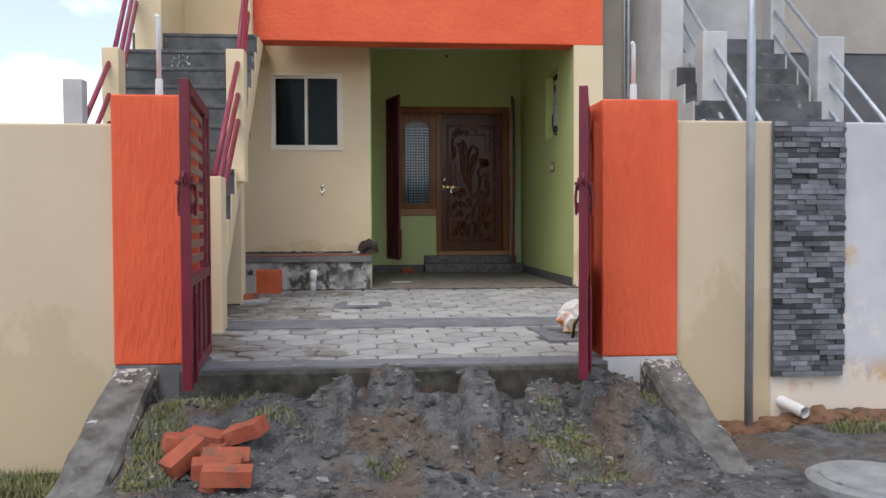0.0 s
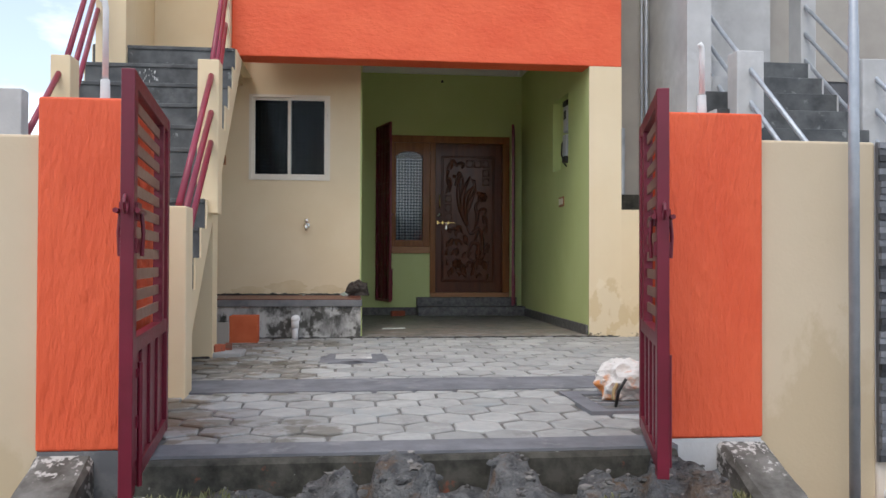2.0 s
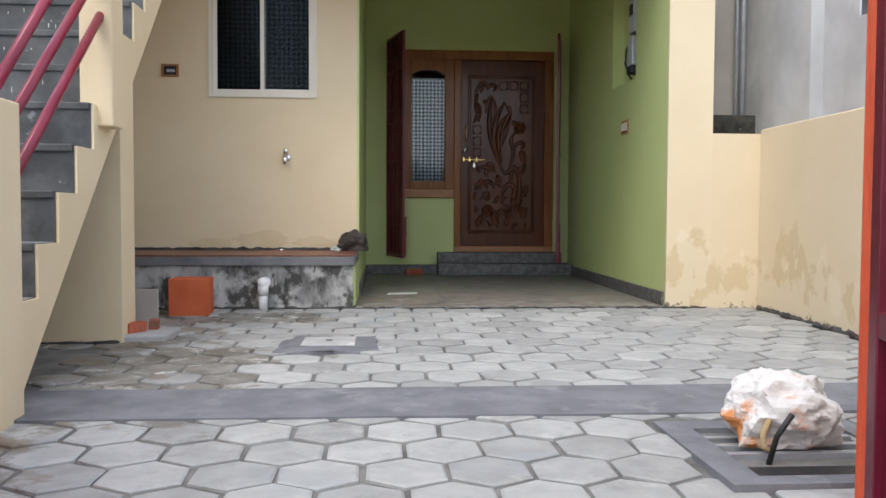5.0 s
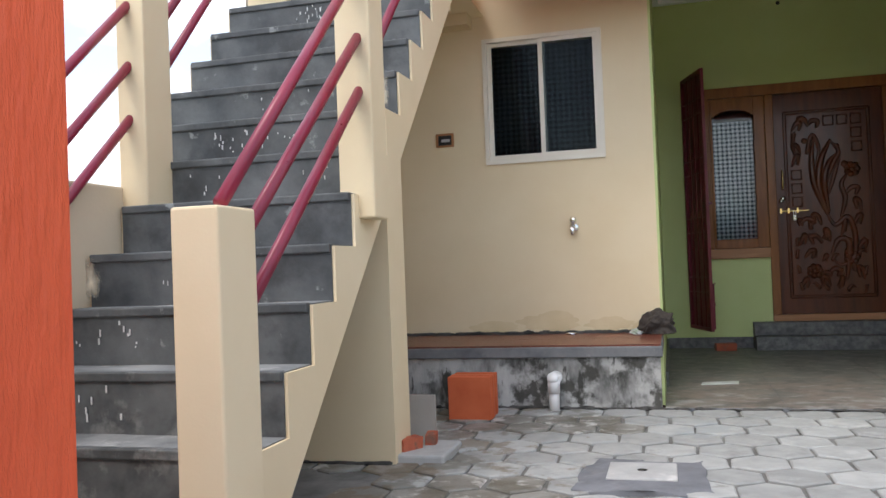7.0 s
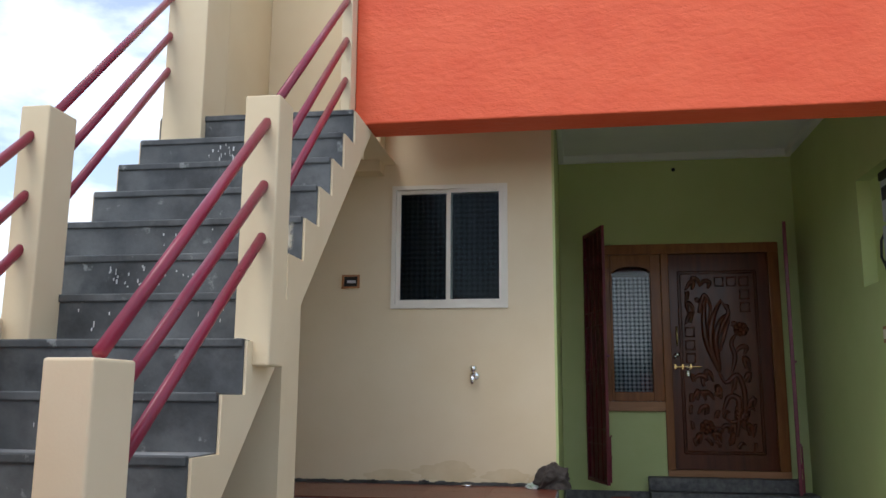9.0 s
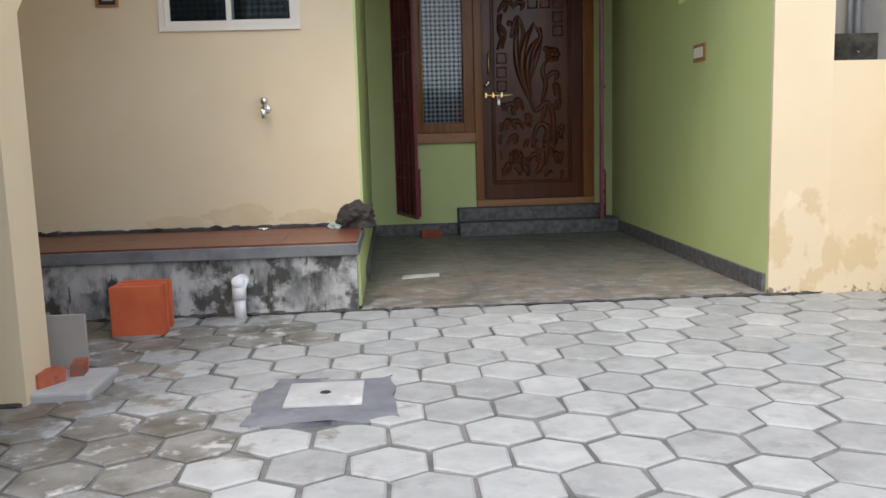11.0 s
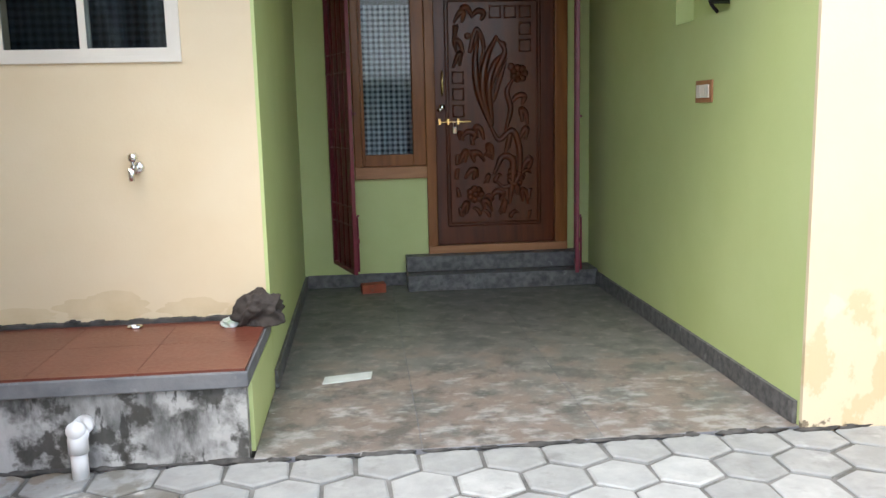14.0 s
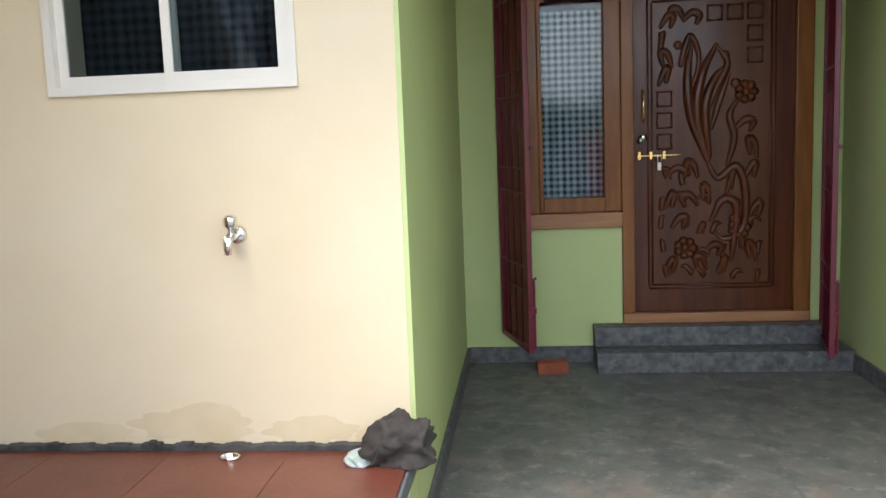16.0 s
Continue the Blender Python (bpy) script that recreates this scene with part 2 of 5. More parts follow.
def layer(m, colour, scale, lo, hi, amount=1.0, stretch=(1, 1, 1), axis=None, near=0.0, far=1.0, detail=7.0):
    """Lay a second colour over a material where a world-space noise passes lo..hi.
    With an axis, the noise is helped on the near side of it and held back on the far side."""
    n, l = m.node_tree.nodes, m.node_tree.links
    b = n["Principled BSDF"]
    before = b.inputs["Base Color"].links[0].from_socket
    geo, mp, nz = n.new("ShaderNodeNewGeometry"), n.new("ShaderNodeMapping"), n.new("ShaderNodeTexNoise")
    mp.inputs["Scale"].default_value = stretch
    nz.inputs["Scale"].default_value, nz.inputs["Detail"].default_value, nz.inputs["Roughness"].default_value = scale, detail, 0.62
    l.new(geo.outputs["Position"], mp.inputs["Vector"])
    l.new(mp.outputs["Vector"], nz.inputs["Vector"])
    value = nz.outputs["Fac"]
    if axis:
        sep, fade, add = n.new("ShaderNodeSeparateXYZ"), n.new("ShaderNodeMapRange"), n.new("ShaderNodeMath")
        l.new(geo.outputs["Position"], sep.inputs["Vector"])
        l.new(sep.outputs[axis], fade.inputs["Value"])
        fade.inputs["From Min"].default_value, fade.inputs["From Max"].default_value = near, far
        fade.inputs["To Min"].default_value, fade.inputs["To Max"].default_value = 0.22, -0.30
        add.operation = "ADD"
        l.new(value, add.inputs[0])
        l.new(fade.outputs["Result"], add.inputs[1])
        value = add.outputs[0]
    step = n.new("ShaderNodeMapRange")
    step.inputs["From Min"].default_value, step.inputs["From Max"].default_value, step.inputs["To Max"].default_value = lo, hi, amount
    l.new(value, step.inputs["Value"])
    mix = n.new("ShaderNodeMix")
    mix.data_type = "RGBA"
    l.new(step.outputs["Result"], mix.inputs["Factor"])
    l.new(before, mix.inputs["A"])
    mix.inputs["B"].default_value = (*colour, 1)
    l.new(mix.outputs["Result"], b.inputs["Base Color"])


CREAM_DAMP = mat("cream_paint_damp", (0.72, 0.59, 0.385), (0.76, 0.635, 0.43), 1.2, 0.8, 0.15, 90)
layer(CREAM_DAMP, (0.62, 0.485, 0.275), 2.3, 0.50, 0.54, 0.7, (1, 1, 0.8), "Z", 0.9, 1.85)
layer(CREAM_DAMP, (0.80, 0.70, 0.52), 5.0, 0.60, 0.64, 0.55, (1, 1, 0.7), "Z", 0.95, 2.2)
layer(CREAM_DAMP, (0.07, 0.05, 0.03), 16.0, 0.66, 0.72, 0.8, (1, 1, 1), "Z", 0.93, 1.10)
layer(CREAM_OUT, (0.50, 0.39, 0.24), 1.6, 0.50, 0.55, 0.6, (1, 1, 0.6), "Z", 0.55, 1.75)
layer(PLASTER_O, (0.60, 0.36, 0.16), 2.0, 0.46, 0.62, 0.8, (1, 1, 0.8), "Z", 0.45, 1.30)
layer(PLASTER_O, (0.70, 0.66, 0.58), 4.0, 0.52, 0.60, 0.7, (1, 1, 1), "Z", 0.6, 1.7)
# dusty porch floor: worn brown and pale scuffs, most of them towards the open edge
layer(PORCH, (0.24, 0.18, 0.145), 4.5, 0.56, 0.72, 0.6, (1, 1, 1), "Y", 9.2, 13.0)
layer(PORCH, (0.40, 0.395, 0.375), 9.0, 0.66, 0.80, 0.65, (1, 1.5, 1), "Y", 9.0, 12.4)
layer(PORCH, (0.070, 0.074, 0.066), 6.0, 0.52, 0.62, 0.65)
layer(PORCH, (0.24, 0.19, 0.16), 26.0, 0.60, 0.66, 0.6)
layer(PORCH, (0.55, 0.545, 0.52), 22.0, 0.68, 0.72, 0.7)
# rain-streaked plinth: pale lime bloom, black mould, running drips
layer(CEMENT_D, (0.52, 0.51, 0.48), 4.0, 0.50, 0.60, 0.75)
layer(CEMENT_D, (0.035, 0.034, 0.028), 9.0, 0.58, 0.63, 0.9, (1.6, 1, 0.45))
layer(CEMENT_D, (0.045, 0.043, 0.035), 5.0, 0.54, 0.60, 0.9)
# damp and lime bloom over the pavers
layer(PAVER, (0.165, 0.155, 0.125), 2.6, 0.60, 0.66, 0.8, (1, 1, 1), "X", -2.4, 0.6)
layer(PAVER, (0.17, 0.12, 0.065), 5.0, 0.66, 0.72, 0.6, (1, 1, 1), "X", -2.2, 0.2)
layer(PAVER, (0.52, 0.525, 0.50), 6.0, 0.60, 0.70, 0.45)
layer(PAVER, (0.30, 0.33, 0.33), 1.9, 0.60, 0.66, 0.5)
layer(CEMENT_L, (0.33, 0.33, 0.32), 6.0, 0.58, 0.70, 0.6)
layer(CEMENT_L, (0.09, 0.095, 0.105), 3.0, 0.60, 0.70, 0.7)
layer(CEMENT, (0.05, 0.05, 0.047), 7.0, 0.58, 0.68, 0.7)
layer(CEMENT, (0.27, 0.27, 0.26), 11.0, 0.60, 0.68, 0.6)
layer(GRANITE, (0.34, 0.335, 0.32), 12.0, 0.64, 0.70, 0.5)
layer(STEP, (0.028, 0.029, 0.029), 3.5, 0.54, 0.66, 0.7)
layer(STEP, (0.33, 0.325, 0.31), 5.0, 0.62, 0.72, 0.5, (1, 1, 1), "Z", 0.9, 2.3)
layer(EDGE, (0.28, 0.075, 0.035), 6.0, 0.60, 0.66, 0.75)
layer(EDGE, (0.42, 0.42, 0.39), 14.0, 0.67, 0.71, 0.8)
layer(MOSS, (0.56, 0.55, 0.52), 26.0, 0.50, 0.56, 0.85, (1, 1, 1), "Y", 5.0, 4.45)
layer(BRICK, (0.13, 0.085, 0.06), 14.0, 0.54, 0.64, 0.7)
layer(BRICK, (0.42, 0.37, 0.33), 22.0, 0.66, 0.71, 0.6)
SPLASH = mat("white_paint_splash", (0.55, 0.55, 0.53), (0.68, 0.68, 0.66), 9, 0.8, 0.1, 70)
soft_edge(FILLER, 0.1, 0.9)


def ground_mat():
    m = mat("mortar_and_earth", (0.062, 0.064, 0.066), (0.19, 0.19, 0.183), 11, 0.95, 1.0, 38, c3=(0.15, 0.10, 0.065), t3=0.60, s3=3.2, w3=0.08, dist=0.05)
    layer(m, (0.17, 0.115, 0.075), 1.6, 0.52, 0.60, 0.75)
    layer(m, (0.26, 0.255, 0.24), 30.0, 0.60, 0.66, 0.6)
    layer(m, (0.025, 0.026, 0.028), 14.0, 0.60, 0.68, 0.7)
    return m


GROUND = ground_mat()


def glass_mat():
    m = bpy.data.materials.new("window_glass")
    m.use_nodes = True
    b = m.node_tree.nodes["Principled BSDF"]
    b.inputs["Base Color"].default_value = (0.42, 0.48, 0.50, 1)
    b.inputs["Transmission Weight"].default_value = 1.0
    b.inputs["Roughness"].default_value = 0.02
    b.inputs["IOR"].default_value = 1.33
    return m


GLASS, GLASS_CLEAR = glass_mat(), glass_mat()
GLASS.node_tree.nodes["Principled BSDF"].inputs["IOR"].default_value = 1.16
GLASS_CLEAR.node_tree.nodes["Principled BSDF"].inputs["Base Color"].default_value = (0.75, 0.82, 0.84, 1)
SOIL = mat("red_earth", (0.15, 0.075, 0.04), (0.24, 0.13, 0.075), 9, 0.95, 1.0, 50, c3=(0.10, 0.09, 0.08), t3=0.58, s3=5, dist=0.02)


def check_mat(name, dark, light, cells):
    """Woven check: dark bands both ways on a pale ground."""
    m = bpy.data.materials.new(name)
    m.use_nodes = True
    n, l = m.node_tree.nodes, m.node_tree.links
    b = n["Principled BSDF"]
    tc = n.new("ShaderNodeTexCoord")
    sep = n.new("ShaderNodeSeparateXYZ")
    l.new(tc.outputs["Object"], sep.inputs["Vector"])
    masks = []
    for axis in ("X", "Z"):
        k = n.new("ShaderNodeMath")
        k.operation, k.inputs[1].default_value = "MULTIPLY", cells
        l.new(sep.outputs[axis], k.inputs[0])
        fr = n.new("ShaderNodeMath")
        fr.operation = "FRACT"
        l.new(k.outputs[0], fr.inputs[0])
        gt = n.new("ShaderNodeMath")
        gt.operation, gt.inputs[1].default_value = "GREATER_THAN", 0.5
        l.new(fr.outputs[0], gt.inputs[0])
        masks.append(gt.outputs[0])
    add = n.new("ShaderNodeMath")
    add.operation = "ADD"
    l.new(masks[0], add.inputs[0])
    l.new(masks[1], add.inputs[1])
    half = n.new("ShaderNodeMath")
    half.operation, half.inputs[1].default_value = "MULTIPLY", 0.5
    l.new(add.outputs[0], half.inputs[0])
    x = n.new("ShaderNodeMix")
    x.data_type = "RGBA"
    x.inputs["A"].default_value, x.inputs["B"].default_value = (*light, 1), (*dark, 1)
    l.new(half.outputs[0], x.inputs["Factor"])
    l.new(x.outputs["Result"], b.inputs["Base Color"])
    b.inputs["Roughness"].default_value = 0.9
    return m


CURTAIN = check_mat("checked_curtain", (0.010, 0.013, 0.018), (0.06, 0.075, 0.09), 26)
CURTAIN_W = check_mat("white_checked_curtain", (0.035, 0.06, 0.08), (0.62, 0.68, 0.72), 25)


# ---- mesh helpers ----
def bx(bm, x0, x1, y0, y1, z0, z1):
    r = bmesh.ops.create_cube(bm, size=1)
    for v in r["verts"]:
        v.co = Vector(((x0 + x1) / 2 + v.co.x * (x1 - x0), (y0 + y1) / 2 + v.co.y * (y1 - y0), (z0 + z1) / 2 + v.co.z * (z1 - z0)))
    return r["verts"]


def round_edges(bm, w, seg=2):
    bmesh.ops.bevel(bm, geom=list(bm.edges), offset=w, segments=seg, affect="EDGES", profile=0.5)


def tube(bm, pts, r, n=10, cap=True, squash=1.0):
    pts = [Vector(p) for p in pts]
    rings = []
    for i, p in enumerate(pts):
        d = (pts[min(i + 1, len(pts) - 1)] - pts[max(i - 1, 0)]).normalized()
        up = Vector((0, 1, 0)) if abs(d.y) < 0.9 else Vector((0, 0, 1))
        a = d.cross(up).normalized()
        c = d.cross(a).normalized()
        ri = r[i] if isinstance(r, (list, tuple)) else r
        rings.append([bm.verts.new(p + a * math.cos(2 * math.pi * k / n) * ri + c * math.sin(2 * math.pi * k / n) * ri * squash) for k in range(n)])
    for r0, r1 in zip(rings, rings[1:]):
        for k in range(n):
            bm.faces.new((r0[k], r0[(k + 1) % n], r1[(k + 1) % n], r1[k]))
    if cap:
        bm.faces.new(rings[0][::-1])
        bm.faces.new(rings[-1])


def prism(bm, profile, x0, x1):
    """A profile of (y, z) points drawn out along x."""
    a = [bm.verts.new((x0, y, z)) for y, z in profile]
    b = [bm.verts.new((x1, y, z)) for y, z in profile]
    bm.faces.new(a)
    bm.faces.new(b[::-1])
    for i in range(len(a)):
        j = (i + 1) % len(a)
        bm.faces.new((a[i], b[i], b[j], a[j]))


def finish(name, bm, material, parent=None, smooth=False, label="", category="", group="", kind="", local=False):
    bmesh.ops.recalc_face_normals(bm, faces=bm.faces)
    me = bpy.data.meshes.new(name)
    if not parent and not local:
        lo = [min(v.co[i] for v in bm.verts) for i in range(3)]
        hi = [max(v.co[i] for v in bm.verts) for i in range(3)]
        c = Vector(((lo[0] + hi[0]) / 2, (lo[1] + hi[1]) / 2, lo[2]))
        for v in bm.verts:
            v.co -= c
    bm.to_mesh(me)
    bm.free()
    me.materials.append(material)
    for p in me.polygons:
        p.use_smooth = smooth
    ob = new(name, me)
    if parent:
        ob.parent = parent
        if not local:
            ob.location = -parent.location
    elif not local:
        ob.location = c
    return tagged(ob, label, category, group, kind)


def box_ob(name, dims, material, parent=None, bevel=0.004, **tags):
    bm = bmesh.new()
    bx(bm, *dims)
    if bevel:
        round_edges(bm, bevel)
    return finish(name, bm, material, parent, **tags)


def root(name, at, label, category, group="", kind=""):
    e = new(name)
    e.location = at
    e.empty_display_size = 0.1
    return tagged(e, label, category, group, kind)


def wall_x(name, x0, x1, y0, y1, z0, z1, material, holes=(), label=""):
    """A wall along x, with holes (x0, x1, z0, z1) through it."""
    bm = bmesh.new()
    xs = sorted({x0, x1, *[h[0] for h in holes], *[h[1] for h in holes]})
    zs = sorted({z0, z1, *[h[2] for h in holes], *[h[3] for h in holes]})
    gone = lambda x, z: any(h[0] < x < h[1] and h[2] < z < h[3] for h in holes)
    for a, b in zip(xs, xs[1:]):
        for c, d in zip(zs, zs[1:]):
            if not gone((a + b) / 2, (c + d) / 2):
                bx(bm, a, b, y0, y1, c, d)
    bmesh.ops.remove_doubles(bm, verts=bm.verts, dist=0.0005)
    seen = {}
    for f in bm.faces:
        seen.setdefault(tuple(round(v, 4) for v in f.calc_center_median()), []).append(f)
    bmesh.ops.delete(bm, geom=[f for fs in seen.values() if len(fs) > 1 for f in fs], context="FACES")
    return finish(name, bm, material, label=label, kind="structure")


def blob(bm, centre, size, seed, detail=3, rough=0.35, freq=2.0):
    r = bmesh.ops.create_icosphere(bm, subdivisions=detail, radius=1)
    for v in r["verts"]:
        d = v.co.normalized()
        k = 1 + rough * noise.fractal(d * freq + Vector((seed * 7.3, seed, 0)), 0.7, 2.0, 4)
        v.co = Vector(centre) + Vector((d.x * size[0], d.y * size[1], d.z * size[2])) * k


# ---- ground ----
def pave_z(y):
    return 0.86 + 0.0198 * (y - 4.75)


def smooth_step(a, b, v):
    u = max(0.0, min(1.0, (v - a) / (b - a)))
    return u * u * (3 - 2 * u)


LUMPS = ((-1.22, 4.42, 0.12, 0.26, 0.09), (-0.90, 4.52, 0.13, 0.22, 0.10), (-0.47, 4.38, 0.10, 0.42, 0.11), (-0.12, 4.46, 0.10, 0.24, 0.10), (-0.95, 4.38, 0.28, 0.26, 0.06), (0.33, 4.32, 0.16, 0.16, 0.06),
         (0.22, 4.45, 0.15, 0.30, 0.09), (-0.75, 4.25, 0.2, 0.2, 0.05), (0.25, 4.15, 0.14, 0.15, 0.06), (-1.55, 4.4, 0.18, 0.15, 0.05), (-0.10, 4.02, 0.17, 0.13, 0.06))


def ground_z(x, y):
    base = 0.42 + 0.04 * smooth_step(0, 4, y) + 0.05 * smooth_step(0.9, 1.6, x) * smooth_step(4.0, 4.7, y) - 0.16 * smooth_step(-2.0, -2.6, x)
    if y > 4.72 or abs(x) > 9 or y < -3:
        return base if y < 4.9 else base - 0.12 * smooth_step(4.9, 5.2, y)
    inside = smooth_step(-2.32, -2.2, x) * (1 - smooth_step(0.56, 0.68, x))
    z = base + inside * 0.25 * smooth_step(3.75, 4.72, y)
    for lx, ly, sx, sy, h in LUMPS:
        d = ((x - lx) / sx) ** 2 + ((y - ly) / sy) ** 2
        if d < 4:
            edge = noise.noise(Vector((x * 7, y * 7, 2))) * 0.5
            z += inside * 1.15 * h * (1 - smooth_step(0.7, 1.1, d + edge))
    rough = 0.35 + 0.65 * inside
    ridge = noise.ridged_multi_fractal(Vector((x * 3.1, y * 1.7, 4)), 0.9, 2.2, 5, 1.0, 2.0)
    z += inside * 0.022 * abs(noise.noise(Vector((x * 13, y * 9, 8)))) + rough * (0.03 * noise.fractal(Vector((x * 2.6, y * 2.6, 0)), 0.8, 2.0, 5) + inside * 0.038 * (ridge - 1.1) + 0.010 * noise.noise(Vector((x * 24, y * 24, 5))))
    return z


def build_ground():
    fine = lambda a, b, s: [a + s * i for i in range(int(round((b - a) / s)) + 1)]
    xs = [-900, -300, -100, -40, -18, -9, -6, -4.5] + [-3.6 + 0.05 * i for i in range(26)] + fine(-2.3, 0.8, 0.02) + [0.85 + 0.05 * i for i in range(44)] + [3.6, 4.5, 6, 9, 18, 40, 100, 300, 900]
    ys = [-900, -300, -100, -40, -18, -9, -4, -2, 0, 1, 1.6, 2.2, 2.6] + fine(2.8, 3.6, 0.04) + fine(3.62, 4.92, 0.02) + [5.3, 7, 10, 20, 40, 100, 300, 900]
    bm = bmesh.new()
    grid = [[bm.verts.new((x, y, ground_z(x, y))) for x in xs] for y in ys]
    for r0, r1 in zip(grid, grid[1:]):
        for i in range(len(xs) - 1):
            bm.faces.new((r0[i], r0[i + 1], r1[i + 1], r1[i]))
    return finish("ground", bm, GROUND, smooth=True, local=True, label="dark mortar, earth and gravel sloping up to the gate", kind="structure")


build_ground()

# ---- forecourt ----
bm = bmesh.new()
prism(bm, [(5.06, 0.2), (9.07, 0.2), (9.07, pave_z(9.07) - 0.0095), (5.06, pave_z(5.06) - 0.0095)], -3.19, 1.83)
prism(bm, [(4.75, 0.2), (5.06, 0.2), (5.06, pave_z(5.06) - 0.0095), (4.75, pave_z(4.75) - 0.0095)], -2.026, 0.279)
forecourt = finish("pavement", bm, JOINT, label="forecourt of grey hexagonal concrete pavers", kind="structure")
bm = bmesh.new()
prism(bm, [(4.70, 0.45), (4.748, 0.45), (4.748, 0.858), (4.72, 0.858), (4.70, 0.84)], -2.03, 0.28)
bmesh.ops.subdivide_edges(bm, edges=[e for e in bm.edges if abs(e.verts[0].co.x - e.verts[1].co.x) > 1], cuts=60)
for v in bm.verts:
    v.co.y += 0.012 * noise.noise(Vector((v.co.x * 5, v.co.z * 9, 3))) - 0.004
finish("slab_edge", bm, EDGE, label="dark mossy edge of the forecourt slab", kind="structure")
bm = bmesh.new()
prism(bm, [(4.75, 0.80), (4.95, 0.80), (4.95, pave_z(4.95) + 0.009), (4.75, pave_z(4.75) + 0.009)], -2.03, 0.30)
finish("cement_strip", bm, CEMENT_L, label="grey cement strip along the slab edge", kind="structure")
bm = bmesh.new()
prism(bm, [(6.22, 0.80), (6.66, 0.80), (6.66, pave_z(6.66) + 0.009), (6.22, pave_z(6.22) + 0.009)], -2.9, 1.83)
finish("cement_band", bm, CEMENT_L, label="smooth grey cement band across the pavers", kind="structure")

# ---- boundary walls and gate pillars ----
box_ob("wall_front_left", (-7.5, -2.392, 4.85, 5.05, 0.1, 2.185), CREAM_OUT, label="weathered cream boundary wall", kind="structure", bevel=0.012)
box_ob("wall_front_right", (0.717, 1.29, 4.85, 5.05, 0.1, 2.225), CREAM_OUT, label="weathered cream boundary wall", kind="structure", bevel=0.012)
box_ob("wall_neighbour_front", (1.291, 7.5, 4.852, 5.05, 0.1, 2.222), PLASTER_O, label="grey plaster wall with orange stains", kind="structure", bevel=0.012)
box_ob("wall_side_right", (1.83, 1.98, 5.05, 9.057, 0.2, 2.2), CREAM_DAMP, label="cream side boundary wall with damp patches", kind="structure", bevel=0.01)
box_ob("wall_side_right_return", (1.4872, 1.98, 9.058, 9.25, 0.2, 2.17), CREAM_DAMP, label="low cream wall beside the porch pier", kind="structure", bevel=0)
box_ob("wall_side_left", (-3.35, -3.192, 5.05, 9.9, 0.2, 2.19), CREAM_OUT, label="cream side boundary wall beside the stairs", kind="structure", bevel=0.012)


def gate_pillar(x0, x1, y1, foot):
    p = root("gate_pillar", ((x0 + x1) / 2, 4.98, 0.8), "square orange textured gate pillar on a bare cement foot", "pillar", "gate pillars")
    bm = bmesh.new()
    bx(bm, x0, x1, 4.80, y1, 0.885, 2.335)
    round_edges(bm, 0.012, 3)
    finish("shaft", bm, ORANGE, p)
    box_ob("foot", (x0 + 0.006, x1 - 0.006, 4.806, y1 - 0.006, 0.3, 0.885), foot, p, label="bare grey cement foot")
    return p


gate_pillar(-2.392, -2.026, 5.55, CEMENT)
gate_pillar(0.279, 0.717, 5.17, PLASTER)


def kerb(xa0, xa1, xb0, xb1, y_low, z_low):
    """A sloping ramp kerb from a pillar's foot to the road."""
    bm = bmesh.new()
    n = 16
    rows = []
    for i in range(n + 1):
        u = i / n
        y = 4.82 + (y_low - 4.82) * u
        z = 0.875 + (z_low - 0.875) * u
        a, b = xa0 + (xb0 - xa0) * u, xa1 + (xb1 - xa1) * u
        j = lambda s: 0.012 * noise.noise(Vector((u * 9, s, xa0)))
        rows.append([bm.verts.new(c) for c in ((a + j(1), y, 0.1), (a + j(2), y, z - 0.02 + j(5)), (a + 0.02, y, z + j(3)), (b - 0.02, y, z + j(4)), (b + j(6), y, z - 0.02 + j(7)), (b + j(8), y, 0.1))])
    for r0, r1 in zip(rows, rows[1:]):
        for k in range(5):
            bm.faces.new((r0[k], r0[k + 1], r1[k + 1], r1[k]))
    bm.faces.new(rows[0])
    bm.faces.new(rows[-1])
    finish("ramp_kerb", bm, MOSS, label="mossy sloping concrete kerb beside the ramp", category="kerb", group="ramp kerbs")


kerb(-2.40, -2.16, -2.46, -2.20, 3.80, 0.36)
kerb(0.50, 0.735, 0.60, 0.80, 3.90, 0.42)


# ---- house shell ----
wall_x("wall_facade", -3.36, -1.02, 9.90, 10.10, 0.2, 4.3, CREAM, [(-2.13, -1.348, 2.515, 3.35)], "cream painted front wall")
wall_x("wall_porch_back", -1.02, 1.17, 12.25, 12.45, 0.2, 4.3, GREEN, [(-0.602, -0.068, 1.767, 3.33), (-0.068, 1.0, 1.17, 3.33)], "olive green porch back wall")
box_ob("wall_porch_left", (-1.22, -1.0205, 10.10, 12.449, 0.2, 4.3), GREEN, label="olive green porch side wall", kind="structure", bevel=0)
box_ob("wall_porch_left_face", (-1.0205, -1.004, 9.904, 12.25, 0.94, 4.3), GREEN, label="olive green porch side wall face", kind="structure", bevel=0)


def porch_right():
    bm = bmesh.new()
    ny0, ny1, nz0, nz1 = 9.85, 10.52, 2.68, 3.46
    for y0, y1, z0, z1 in ((9.08, ny0, 0.2, 4.3), (ny1, 12.46, 0.2, 4.3), (ny0, ny1, 0.2, nz0), (ny0, ny1, nz1, 4.3)):
        bx(bm, 1.17, 1.27, y0, y1, z0, z1)
    bx(bm, 1.27, 1.30, 9.08, 12.46, 0.2, 4.3)
    finish("wall_porch_right", bm, GREEN, label="olive green porch side wall with a meter niche", kind="structure")


